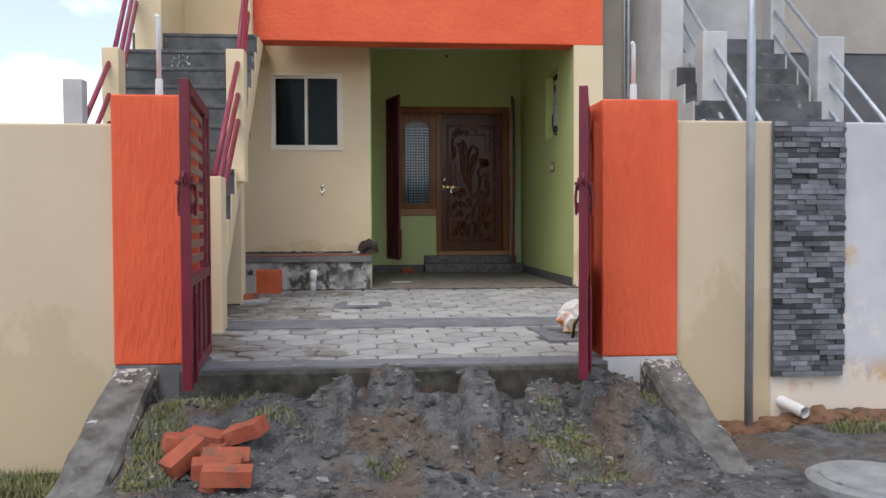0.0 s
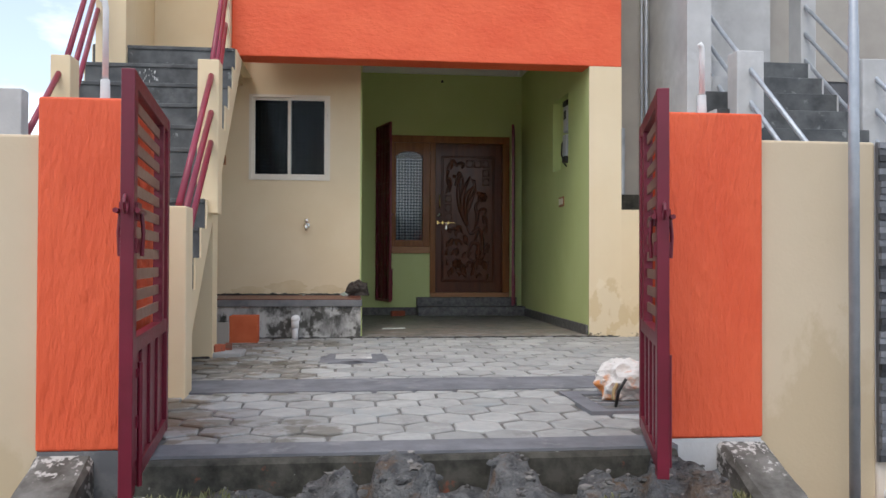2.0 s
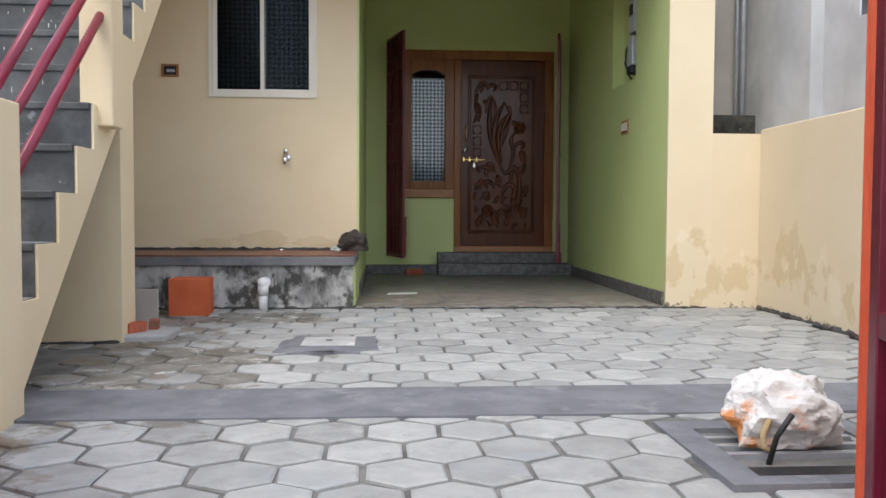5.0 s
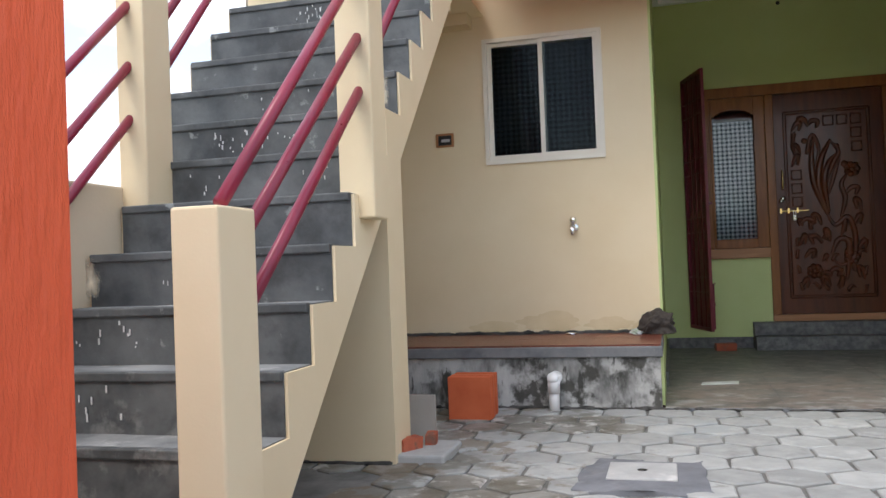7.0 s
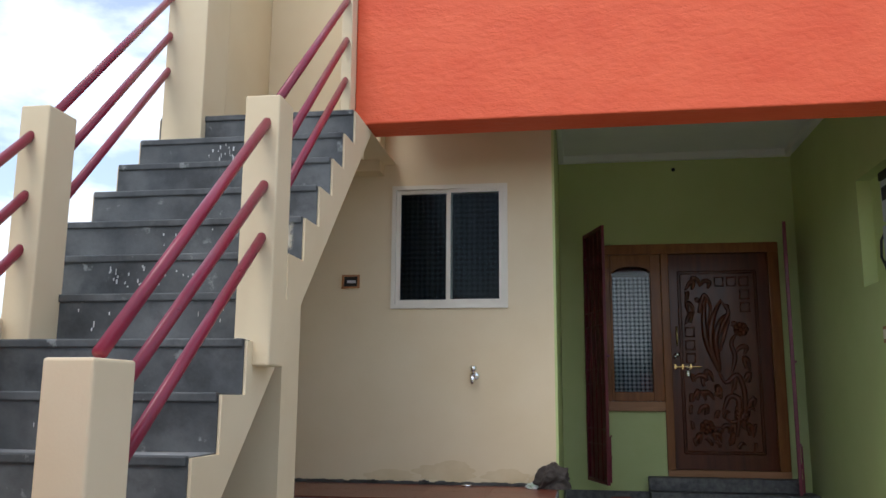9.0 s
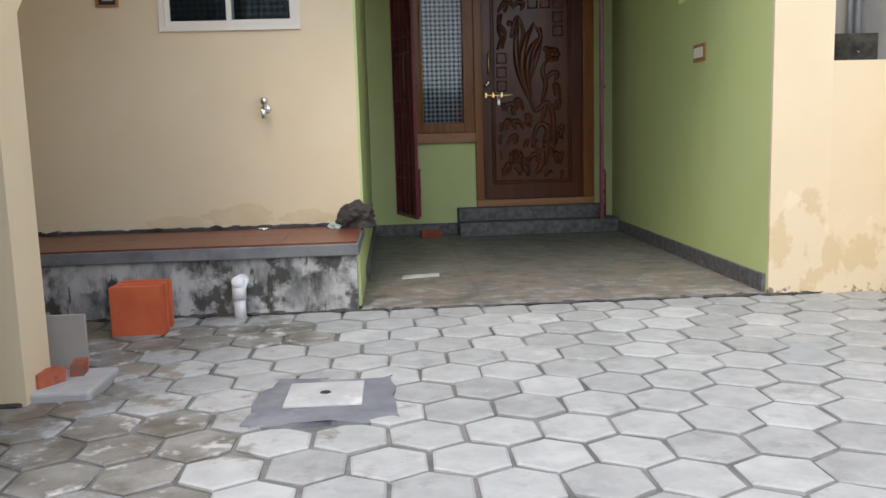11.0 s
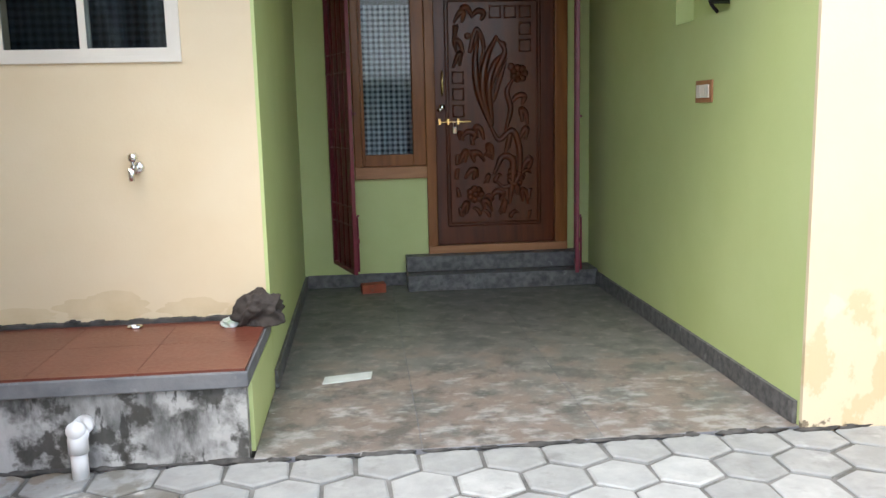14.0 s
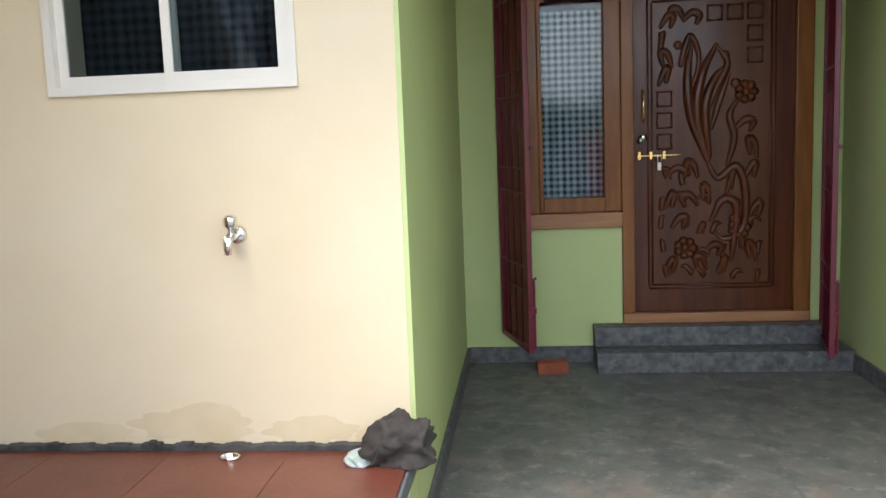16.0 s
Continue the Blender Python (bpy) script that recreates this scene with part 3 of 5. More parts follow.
porch_right()
box_ob("wall_house_right", (1.30, 1.487, 9.08, 16.0, 0.2, 6.5), CREAM, label="cream house side wall", kind="structure", bevel=0)
box_ob("porch_pier", (1.168, 1.487, 9.058, 9.08, 0.3, 3.555), CREAM_DAMP, label="cream face of the porch pier", kind="structure", bevel=0)
# Unseen side, rear, room ceiling and floors close the rooms so they stay dark.
box_ob("wall_house_left", (-3.36, -3.16, 10.10, 16.0, 0.2, 4.3), CREAM, label="cream house side wall", kind="structure", bevel=0)
box_ob("wall_house_back", (-3.36, 1.487, 16.0, 16.2, 0.2, 6.5), ROOM, label="unseen rear wall added to keep the rooms dark", kind="structure", bevel=0)
box_ob("ceiling_room", (-3.36, -1.22, 10.1, 16.0, 4.3, 4.42), WHITE, label="white painted ceiling slab", kind="structure", bevel=0)
box_ob("ceiling", (-1.22, 1.29, 9.33, 16.0, 4.22, 4.42), WHITE, label="white painted ceiling slab", kind="structure", bevel=0)
box_ob("room_floor_hall", (-1.22, 1.29, 12.46, 16.0, 0.9, 1.15), CEMENT, label="unseen room floor added to keep the rooms dark", kind="structure", bevel=0)
box_ob("room_floor", (-3.1, -1.23, 10.11, 16.0, 0.9, 1.15), CEMENT, label="unseen room floor added to keep the rooms dark", kind="structure", bevel=0)
box_ob("ceiling_trim", (-1.003, 1.168, 12.19, 12.249, 4.15, 4.219), WHITE, label="white ceiling cornice", kind="structure")
box_ob("ceiling_trim_left", (-1.003, -0.95, 9.33, 12.19, 4.15, 4.219), WHITE, label="white ceiling cornice", kind="structure")
box_ob("ceiling_trim_right", (1.11, 1.168, 9.33, 12.19, 4.15, 4.219), WHITE, label="white ceiling cornice", kind="structure")
box_ob("soffit", (-2.128, -1.022, 9.33, 9.899, 4.10, 4.22), CREAM, label="cream painted soffit slab", kind="structure", bevel=0)
box_ob("fascia", (-2.215, 1.487, 9.057, 9.33, 3.555, 4.45), ORANGE_H, label="orange textured balcony fascia", kind="structure", bevel=0.01)
parapet = box_ob("parapet", (-2.205, 1.487, 9.12, 9.30, 4.45, 4.80), DARKBAND, label="parapet clad in grey ledge stone", kind="structure", bevel=0)
box_ob("parapet_upper", (-2.205, 1.487, 9.16, 9.30, 4.80, 5.15), BROWN, label="dark brown painted parapet top", kind="structure")
box_ob("wall_upper", (-2.2, 1.30, 10.6, 10.8, 4.42, 7.0), CREAM, label="cream upper floor wall", kind="structure", bevel=0)

# porch floor, skirting, plinth bench
porch = box_ob("porch_floor", (-1.003, 1.169, 9.075, 12.249, 0.3, 0.9552), CEMENT_L, label="dusty grey porch floor of large stone slabs", kind="structure", bevel=0.004)
for xa, xb in ((-1.003, -0.3605), (-0.3575, 0.3605), (0.3635, 1.169)):
    for ya, yb in ((9.077, 12.249),):
        bm = bmesh.new()
        bx(bm, xa, xb, ya, yb, 0.945, 0.957)
        round_edges(bm, 0.001, 1)
        finish("slab", bm, PORCH, porch)
box_ob("baseboard_right", (1.150, 1.1695, 9.10, 12.0, 0.958, 1.055), GRANITE, label="dark granite skirting", kind="structure", bevel=0.002)
box_ob("baseboard_back", (-0.985, -0.245, 12.230, 12.2495, 0.958, 1.055), GRANITE, label="dark granite skirting", kind="structure", bevel=0.002)
box_ob("baseboard_left", (-1.0035, -0.985, 9.906, 12.2495, 0.958, 1.05), GRANITE, label="dark granite skirting", kind="structure", bevel=0.002)
bench = root("plinth_bench", (-2.0, 9.5, 0.9), "rough cement plinth with a red tiled top along the wall", "plinth", kind="structure")
bm = bmesh.new()
bx(bm, -3.15, -1.020, 9.09, 9.899, 0.5, 1.24)
finish("body", bm, CEMENT_D, bench)
bm = bmesh.new()
bx(bm, -1.0198, -1.0045, 9.15, 9.9035, 0.958, 1.239)
finish("painted_end", bm, GREEN, bench, label="olive green painted end face")
bm = bmesh.new()
bx(bm, -3.15, -1.006, 9.07, 9.899, 1.24, 1.302)
round_edges(bm, 0.006)
finish("slab", bm, CEMENT, bench)
for i in range(5):
    x1 = -1.016 - i * 0.402
    bm = bmesh.new()
    bx(bm, x1 - 0.40, x1, 9.085, 9.485, 1.302, 1.312)
    bx(bm, x1 - 0.40, x1, 9.487, 9.862, 1.302, 1.312)
    finish("tile", bm, REDTILE, bench)
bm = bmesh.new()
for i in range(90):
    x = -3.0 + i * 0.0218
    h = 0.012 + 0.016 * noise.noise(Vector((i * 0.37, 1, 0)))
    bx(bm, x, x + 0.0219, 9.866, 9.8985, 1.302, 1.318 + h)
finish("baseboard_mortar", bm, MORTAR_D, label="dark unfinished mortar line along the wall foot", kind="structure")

# door steps
box_ob("door_step", (-0.245, 1.168, 11.97, 12.249, 0.957, 1.075), GRANITE, label="granite door step", kind="structure", bevel=0.006)
box_ob("door_step_upper", (-0.245, 1.08, 12.12, 12.262, 1.0755, 1.19), GRANITE, label="granite threshold step", kind="structure", bevel=0.006)


# ---- staircase ----
RISE, GO = 0.206, 0.212
step_y = lambda k: 6.22 + GO * (k - 1)
step_z = lambda k: 0.858 + RISE * k
step_x = lambda k: -3.188 if k < 8 else -3.36
stairs = root("staircase", (-2.58, 6.3, 0.9), "concrete outside staircase with dark steps and cream sides", "staircase", kind="structure")
profile = [(step_y(1), 0.80)]
for k in range(1, 14):
    profile += [(step_y(k), step_z(k)), (step_y(k + 1), step_z(k))]
under = lambda y: 1.745 + RISE / GO * (y - 7.28)
profile[-1] = (9.899, step_z(13))
profile += [(9.899, 3.53), (9.16, 3.53), (6.352, 0.80)]
bm = bmesh.new()
prism(bm, profile, -3.188, -2.13)
prism(bm, [(7.72, 2.2)] + profile[15:-3] + [(9.899, 2.2)], -3.36, -3.1885)
finish("flight", bm, CREAM, stairs)
for k in range(1, 14):
    bm = bmesh.new()
    back = step_y(k + 1) if k < 13 else 9.6
    if k == 13:
        bx(bm, step_x(k) + 0.01, -2.142, step_y(k) - 0.007, 9.6, step_z(k) - 0.004, step_z(k) + 0.005)
        back = 8.94
    bx(bm, step_x(k) + 0.01, -2.142, step_y(k) - 0.007, back, step_z(k) - RISE + 0.004, step_z(k) + 0.0045)
    bmesh.ops.subdivide_edges(bm, edges=[e for e in bm.edges if abs(e.verts[0].co.x - e.verts[1].co.x) > 0.5], cuts=14)
    for v in bm.verts:
        v.co.y += 0.003 * noise.noise(v.co * 6 + Vector((k, 0, 0)))
        v.co.z += 0.002 * noise.noise(v.co * 7 + Vector((k, 5, 0)))
    tread = finish("step", bm, STEP, stairs)
    tread.data.materials.append(TREAD)
    for p in tread.data.polygons:
        p.material_index = 1 if p.normal.z > 0.7 else 0
    bm = bmesh.new()
    bx(bm, step_x(k) + 0.012, -2.145, step_y(k) - 0.017, step_y(k) + 0.02, step_z(k) - 0.026, step_z(k) + 0.008)
    round_edges(bm, 0.006)
    finish("nosing", bm, STEP, stairs)
# wall that carries the flight
bm = bmesh.new()
prism(bm, [(7.77, 0.85), (8.0, 0.85), (8.0, 2.5), (7.77, 2.28)], -3.18, -2.165)
finish("support_wall", bm, CREAM, stairs)


def post(x0, x1, y0, y1, z0, z1, material=CREAM, parent=stairs):
    bm = bmesh.new()
    bx(bm, x0, x1, y0, y1, z0, z1)
    round_edges(bm, 0.008)
    return finish("post", bm, material, parent)


post(-2.187, -2.047, 6.11, 6.31, 0.80, 1.975)
post(-2.21, -2.06, 7.33, 7.50, 2.0, 3.105)
post(-3.205, -3.07, 7.30, 7.50, 2.0, 3.10)
post(-3.27, -3.13, 6.60, 6.72, 2.1, 2.72, PLASTER)
post(-2.285, -2.217, 8.95, 9.32, 3.40, 5.6)
bm = bmesh.new()
bx(bm, -3.316, -3.06, 8.70, 9.02, 3.3, 4.46)
bx(bm, -3.314, -3.062, 9.021, 9.95, 3.3, 5.6)
round_edges(bm, 0.008)
finish("landing_wall", bm, CREAM, stairs)
bm = bmesh.new()
bx(bm, -3.06, -2.215, 9.75, 9.95, 3.45, 5.33)
finish("landing_parapet", bm, CREAM, stairs)


def rail(a, b):
    bm = bmesh.new()
    tube(bm, [a, b], 0.0205, 14)
    finish("rail", bm, RAIL, stairs, smooth=True)


for z_low, z_high in ((1.99, 2.99), (1.80, 2.726), (1.585, 2.511)):
    rail((-2.115, 6.24, z_low), (-2.115, 7.34, z_high))
for z_low, z_high in ((3.08, 4.352), (2.82, 4.081), (2.60, 3.819)):
    rail((-2.125, 7.42, z_low), (-2.255, 8.97, z_high))
for d in (0.0, -0.26, -0.49):
    rail((-3.16, 6.66, 2.36 + d), (-3.15, 7.31, 2.97 + d))
    rail((-3.14, 7.45, 3.12 + d), (-3.30, 8.72, 4.33 + d))


# ---- gates ----
def gate_leaf(hinge, free, label):
    h, f = Vector((*hinge, 0)), Vector((*free, 0))
    w = (f - h).length
    g = new("gate_leaf")
    g.matrix_world = Matrix.Translation((h.x, h.y, 0.90)) @ Matrix.Rotation(math.atan2(f.y - h.y, f.x - h.x), 4, "Z")
    tagged(g, label, "gate", "gate leaves")
    H = 1.40

    def part(name, dims, material, bevel=0.003):
        bm = bmesh.new()
        bx(bm, *dims)
        round_edges(bm, bevel)
        ob = finish(name, bm, material, g, local=True)
        return ob
    part("stile", (w - 0.075, w, -0.022, 0.022, -0.02, H), MAROON)
    part("stile", (0, 0.06, -0.022, 0.022, 0, H), MAROON)
    part("stile", (0.18, 0.235, -0.020, 0.020, 0.5, H - 0.05), MAROON)
    for z in (0.0, 0.45, H - 0.055):
        part("rail", (0.06, w - 0.075, -0.020, 0.020, z, z + 0.055), MAROON)
    for i in range(11):
        z = 0.55 + i * 0.0735
        bm = bmesh.new()
        bx(bm, 0.235, w - 0.075, -0.004, 0.004, z, z + 0.04)
        finish("slat", bm, SLAT, g, local=True)
    for i in range(3):
        x = 0.06 + (w - 0.135) * (i + 1) / 4
        part("bar", (x - 0.03, x + 0.03, -0.014, 0.014, 0.055, 0.45), MAROON)
    part("kick_sheet", (0.055, w - 0.07, -0.003, 0.003, 0.05, 0.455), MAROON, 0.001)
    for z in (0.15, 1.25):
        bm = bmesh.new()
        tube(bm, [(-0.012, 0, z - 0.05), (-0.012, 0, z + 0.05)], 0.014)
        finish("hinge", bm, MAROON, g, True, local=True)
    for s in (-1, 1):
        bm = bmesh.new()
        tube(bm, [(w - 0.16, s * 0.034, 0.93), (w + 0.015, s * 0.034, 0.93)], 0.009)
        tube(bm, [(w - 0.09, s * 0.034, 0.93), (w - 0.09, s * 0.040, 0.86), (w - 0.09, s * 0.036, 0.78)], 0.007)
        bx(bm, w - 0.12, w - 0.03, s * 0.022, s * 0.030, 0.90, 0.96)
        bx(bm, w - 0.10, w - 0.02, s * 0.022, s * 0.030, 0.79, 0.84)
        finish("bolt", bm, MAROON, g, local=True)
    bm = bmesh.new()
    ring = [(w + 0.034 + 0.028 * math.cos(a), 0, 0.95 + 0.028 * math.sin(a)) for a in [i * math.pi / 6 for i in range(13)]]
    tube(bm, ring, 0.006, 8, False)
    finish("latch_ring", bm, MAROON, g, True, local=True)
    bm = bmesh.new()
    tube(bm, [(w - 0.10, 0.032, 0.0), (w - 0.10, 0.032, 0.42)], 0.009)
    bx(bm, w - 0.125, w - 0.075, 0.02, 0.028, 0.20, 0.24)
    bx(bm, w - 0.125, w - 0.075, 0.02, 0.028, 0.37, 0.40)
    finish("drop_bolt", bm, MAROON, g, local=True)
    return g


gate_leaf((-1.965, 5.16), (-1.853, 4.08), "open maroon steel gate leaf with brown slats")
gate_leaf((0.252, 5.04), (0.005, 4.16), "open maroon steel gate leaf with brown slats")

# ---- facade window ----
win = root("window_1", (-1.739, 9.9, 2.49), "white sliding window with two dark panes", "window", kind="structure")
X0, X1, Z0, Z1 = -2.150, -1.330, 2.490, 3.367
bm = bmesh.new()
for d in ((X0, X1, 9.885, 9.94, Z0, Z0 + 0.028), (X0, X1, 9.885, 9.94, Z1 - 0.028, Z1), (X0, X0 + 0.028, 9.885, 9.94, Z0 + 0.028, Z1 - 0.028), (X1 - 0.028, X1, 9.885, 9.94, Z0 + 0.028, Z1 - 0.028)):
    bx(bm, *d)
finish("frame", bm, UPVC, win)
mid = (X0 + X1) / 2
for a, b, y in ((X0 + 0.029, mid + 0.02, 9.915), (mid - 0.02, X1 - 0.029, 9.893)):
    bm = bmesh.new()
    for d in ((a, b, y, y + 0.02, Z0 + 0.029, Z0 + 0.062), (a, b, y, y + 0.02, Z1 - 0.056, Z1 - 0.029), (a, a + 0.030, y, y + 0.02, Z0 + 0.062, Z1 - 0.056), (b - 0.030, b, y, y + 0.02, Z0 + 0.062, Z1 - 0.056)):
        bx(bm, *d)
    finish("sash", bm, UPVC, win)
    bm = bmesh.new()
    bx(bm, a + 0.03, b - 0.03, y + 0.008, y + 0.012, Z0 + 0.057, Z1 - 0.051)
    pane = finish("pane", bm, GLASS, win)
    pane.visible_shadow = False


def curtain(name, x0, x1, y, z0, z1, material, label):
    bm = bmesh.new()
    n = 60
    cols = []
    for i in range(n + 1):
        x = x0 + (x1 - x0) * i / n
        yy = y + 0.008 * math.sin(i * 0.9)
        cols.append((bm.verts.new((x, yy, z0)), bm.verts.new((x, yy, z1)), bm.verts.new((x, yy + 0.002, z1)), bm.verts.new((x, yy + 0.002, z0))))
    for a, b in zip(cols, cols[1:]):
        for k in range(4):
            bm.faces.new((a[k], a[(k + 1) % 4], b[(k + 1) % 4], b[k]))
    return finish(name, bm, material, label=label, category="curtain")


curtain("curtain", -2.25, -1.25, 10.13, 2.3, 3.5, CURTAIN, "dark blue-grey checked curtain behind the window")

# ---- door set ----
ent = root("door_1", (0.45, 12.25, 1.19), "carved dark teak door in a wooden frame, closed", "door", kind="structure")
FY0, FY1 = 12.225, 12.34


def wood(name, dims, material, parent=ent, b=0.005):
    bm = bmesh.new()
    bx(bm, *dims)
    round_edges(bm, b)
    return finish(name, bm, material, parent)


wood("jamb", (-0.068, 0.004, FY0, FY1, 1.25, 3.235), TEAK)
wood("jamb", (0.905, 1.0, FY0, FY1, 1.25, 3.235), TEAK)
wood("head", (-0.602, 1.0, FY0 - 0.002, FY1, 3.2355, 3.33), TEAK)
wood("sill", (-0.066, 1.0, FY0 - 0.004, FY1, 1.191, 1.25), TEAK_H)
LY = 12.262
wood("leaf", (0.005, 0.904, LY, 12.31, 1.252, 3.234), DOOR)


def P(u, v):
    """A spot on the door leaf: u across and v up, as shares of the carved panel."""
    return Vector((0.115 + 0.655 * u, LY, 1.42 + 1.62 * v))


def arc(pts, n=14):
    """A smooth line through points on the panel."""
    pts = [P(*p) for p in pts]
    pts = [2 * pts[0] - pts[1], *pts, 2 * pts[-1] - pts[-2]]
    out = []
    for i in range(1, len(pts) - 2):
        a, b, c, d = pts[i - 1:i + 3]
        for k in range(n):
            t = k / n
            out.append(0.5 * ((2 * b) + (c - a) * t + (2 * a - 5 * b + 4 * c - d) * t * t + (3 * b - a - 3 * c + d) * t ** 3))
    return out + [pts[-2]]


def carve(bm, pts, r0, r1, n=14):
    line = arc(pts, n)
    m = len(line) - 1
    rs = [0.3 * min(r0, r1) + (r0 + (r1 - r0) * i / m) * math.sin(math.pi * (0.08 + 0.84 * i / m)) for i in range(m + 1)]
    tube(bm, line, [1.3 * v for v in rs], 8)


def boss(bm, u, v, r, h=0.6):
    bmesh.ops.create_uvsphere(bm, u_segments=12, v_segments=8, radius=1, matrix=Matrix.Translation(P(u, v)) @ Matrix.Diagonal((r, r * h, r, 1)))


bm = bmesh.new()
c0, c1 = P(0, 0), P(1, 1)
for e in (0.0, 0.022):
    for d in ((c0.x - e, c1.x + e, c0.z - e - 0.010, c0.z - e), (c0.x - e, c1.x + e, c1.z + e, c1.z + e + 0.010), (c0.x - e - 0.010, c0.x - e, c0.z - e, c1.z + e), (c1.x + e, c1.x + e + 0.010, c0.z - e, c1.z + e)):
        bx(bm, d[0], d[1], LY - 0.009, LY + 0.01, d[2], d[3])
for u, v in ((0.53, 0.955), (0.70, 0.955), (0.87, 0.955), (0.87, 0.88), (0.87, 0.805), (0.10, 0.665), (0.10, 0.59), (0.10, 0.515)):
    q = P(u, v)
    for d in ((-0.045, 0.045, 0.036, 0.046), (-0.045, 0.045, -0.046, -0.036), (-0.045, -0.035, -0.036, 0.036), (0.035, 0.045, -0.036, 0.036)):
        bx(bm, q.x + d[0], q.x + d[1], LY - 0.011, LY + 0.01, q.z + d[2], q.z + d[3])
# sheaf of long leaves
carve(bm, [(0.47, 0.44), (0.33, 0.60), (0.30, 0.74), (0.34, 0.86)], 0.022, 0.014)
carve(bm, [(0.30, 0.82), (0.24, 0.78), (0.32, 0.88), (0.40, 0.80), (0.34, 0.70)], 0.010, 0.012)
carve(bm, [(0.48, 0.44), (0.38, 0.60), (0.42, 0.74), (0.55, 0.85)], 0.024, 0.016)
carve(bm, [(0.49, 0.45), (0.45, 0.62), (0.52, 0.72), (0.62, 0.77)], 0.022, 0.014)
carve(bm, [(0.55, 0.84), (0.64, 0.78), (0.55, 0.70), (0.46, 0.60)], 0.012, 0.014)
carve(bm, [(0.66, 0.75), (0.58, 0.66), (0.50, 0.55)], 0.010, 0.014)
boss(bm, 0.22, 0.85, 0.026)
boss(bm, 0.62, 0.81, 0.026)
boss(bm, 0.71, 0.71, 0.030)
# winding stem
carve(bm, [(0.46, 0.45), (0.56, 0.38), (0.72, 0.42), (0.80, 0.33), (0.78, 0.20), (0.62, 0.16), (0.50, 0.20)], 0.018, 0.012)
carve(bm, [(0.64, 0.42), (0.70, 0.52), (0.66, 0.60), (0.74, 0.66)], 0.016, 0.012)
carve(bm, [(0.50, 0.22), (0.60, 0.30), (0.72, 0.28), (0.70, 0.16), (0.68, 0.08)], 0.016, 0.016)
for u, v in ((0.80, 0.68), (0.75, 0.20), (0.28, 0.13)):
    for k in range(7):
        a = k * 2 * math.pi / 7
        carve(bm, [(u + 0.025 * math.cos(a), v + 0.010 * math.sin(a)), (u + 0.105 * math.cos(a), v + 0.042 * math.sin(a))], 0.014, 0.020, 6)
    boss(bm, u, v, 0.022, 0.8)
rng = random.Random(5)
for u, v, s, turn in ((0.78, 0.56, 1.2, 0.4), (0.86, 0.48, 1.2, 2.0), (0.84, 0.40, 1, 0.9), (0.66, 0.36, 1.4, 1.3), (0.20, 0.40, 1.1, 0.2), (0.34, 0.41, 1.1, 2.2), (0.14, 0.30, 1, 1.0), (0.32, 0.30, 1.1, 2.6),
                      (0.22, 0.22, 1, 0.6), (0.46, 0.32, 1.1, 1.9), (0.52, 0.12, 1, 0.3), (0.60, 0.06, 1, 1.2), (0.42, 0.07, 1, 2.3), (0.14, 0.06, 1, 0.9), (0.86, 0.11, 1.1, 2.0), (0.88, 0.26, 1, 0.8),
                      (0.12, 0.93, 1, 0.7), (0.22, 0.95, 1, 2.4), (0.33, 0.94, 1, 0.3), (0.07, 0.86, 1, 1.4), (0.12, 0.80, 1.1, 2.2), (0.09, 0.74, 1.1, 1.0)):
    du, dv = 0.075 * s * math.cos(turn), 0.032 * s * math.sin(turn)
    carve(bm, [(u - du, v - dv), (u + 0.4 * dv, v + 0.02), (u + du, v + dv), (u + 0.6 * du, v - 0.022)], 0.013, 0.016, 7)
for i in range(26):
    u, v = 0.10 + 0.16 * (i % 6) + rng.uniform(-0.03, 0.03), 0.04 + 0.085 * (i // 6) + rng.uniform(-0.02, 0.02)
    a = rng.uniform(0, 6.28)
    du, dv = 0.05 * math.cos(a), 0.022 * math.sin(a)
    carve(bm, [(u - du, v - dv), (u + 0.5 * dv, v + 0.014), (u + du, v + dv), (u + 0.5 * du, v - 0.016)], 0.009, 0.012, 6)
finish("carving", bm, DOOR, ent, smooth=True)
bm = bmesh.new()
tube(bm, [(0.060, LY - 0.006, 2.37), (0.060, LY - 0.03, 2.39), (0.060, LY - 0.03, 2.53), (0.060, LY - 0.006, 2.55)], 0.008)
finish("pull_handle", bm, BRASS, ent, True)
bm = bmesh.new()
bmesh.ops.create_uvsphere(bm, u_segments=16, v_segments=10, radius=0.025, matrix=Matrix.Translation((0.055, LY - 0.03, 2.285)))
tube(bm, [(0.055, LY + 0.002, 2.285), (0.055, LY - 0.02, 2.285)], 0.02)
tube(bm, [(0.045, LY - 0.03, 2.27), (0.030, LY - 0.045, 2.262)], 0.016)
finish("lock_knob", bm, CHROME, ent, True)
bm = bmesh.new()
tube(bm, [(0.03, LY - 0.018, 2.175), (0.27, LY - 0.018, 2.175)], 0.007)
for x in (0.035, 0.10, 0.175):
    bx(bm, x - 0.008, x + 0.008, LY - 0.028, LY, 2.155, 2.20)
finish("tower_bolt", bm, BRASS, ent)
bm = bmesh.new()
bx(bm, 0.133, 0.163, LY - 0.032, LY - 0.012, 2.085, 2.14)
round_edges(bm, 0.006)
tube(bm, [(0.138, LY - 0.022, 2.135), (0.138, LY - 0.022, 2.18), (0.158, LY - 0.022, 2.18), (0.158, LY - 0.022, 2.135)], 0.004)
finish("padlock", bm, CHROME, ent)

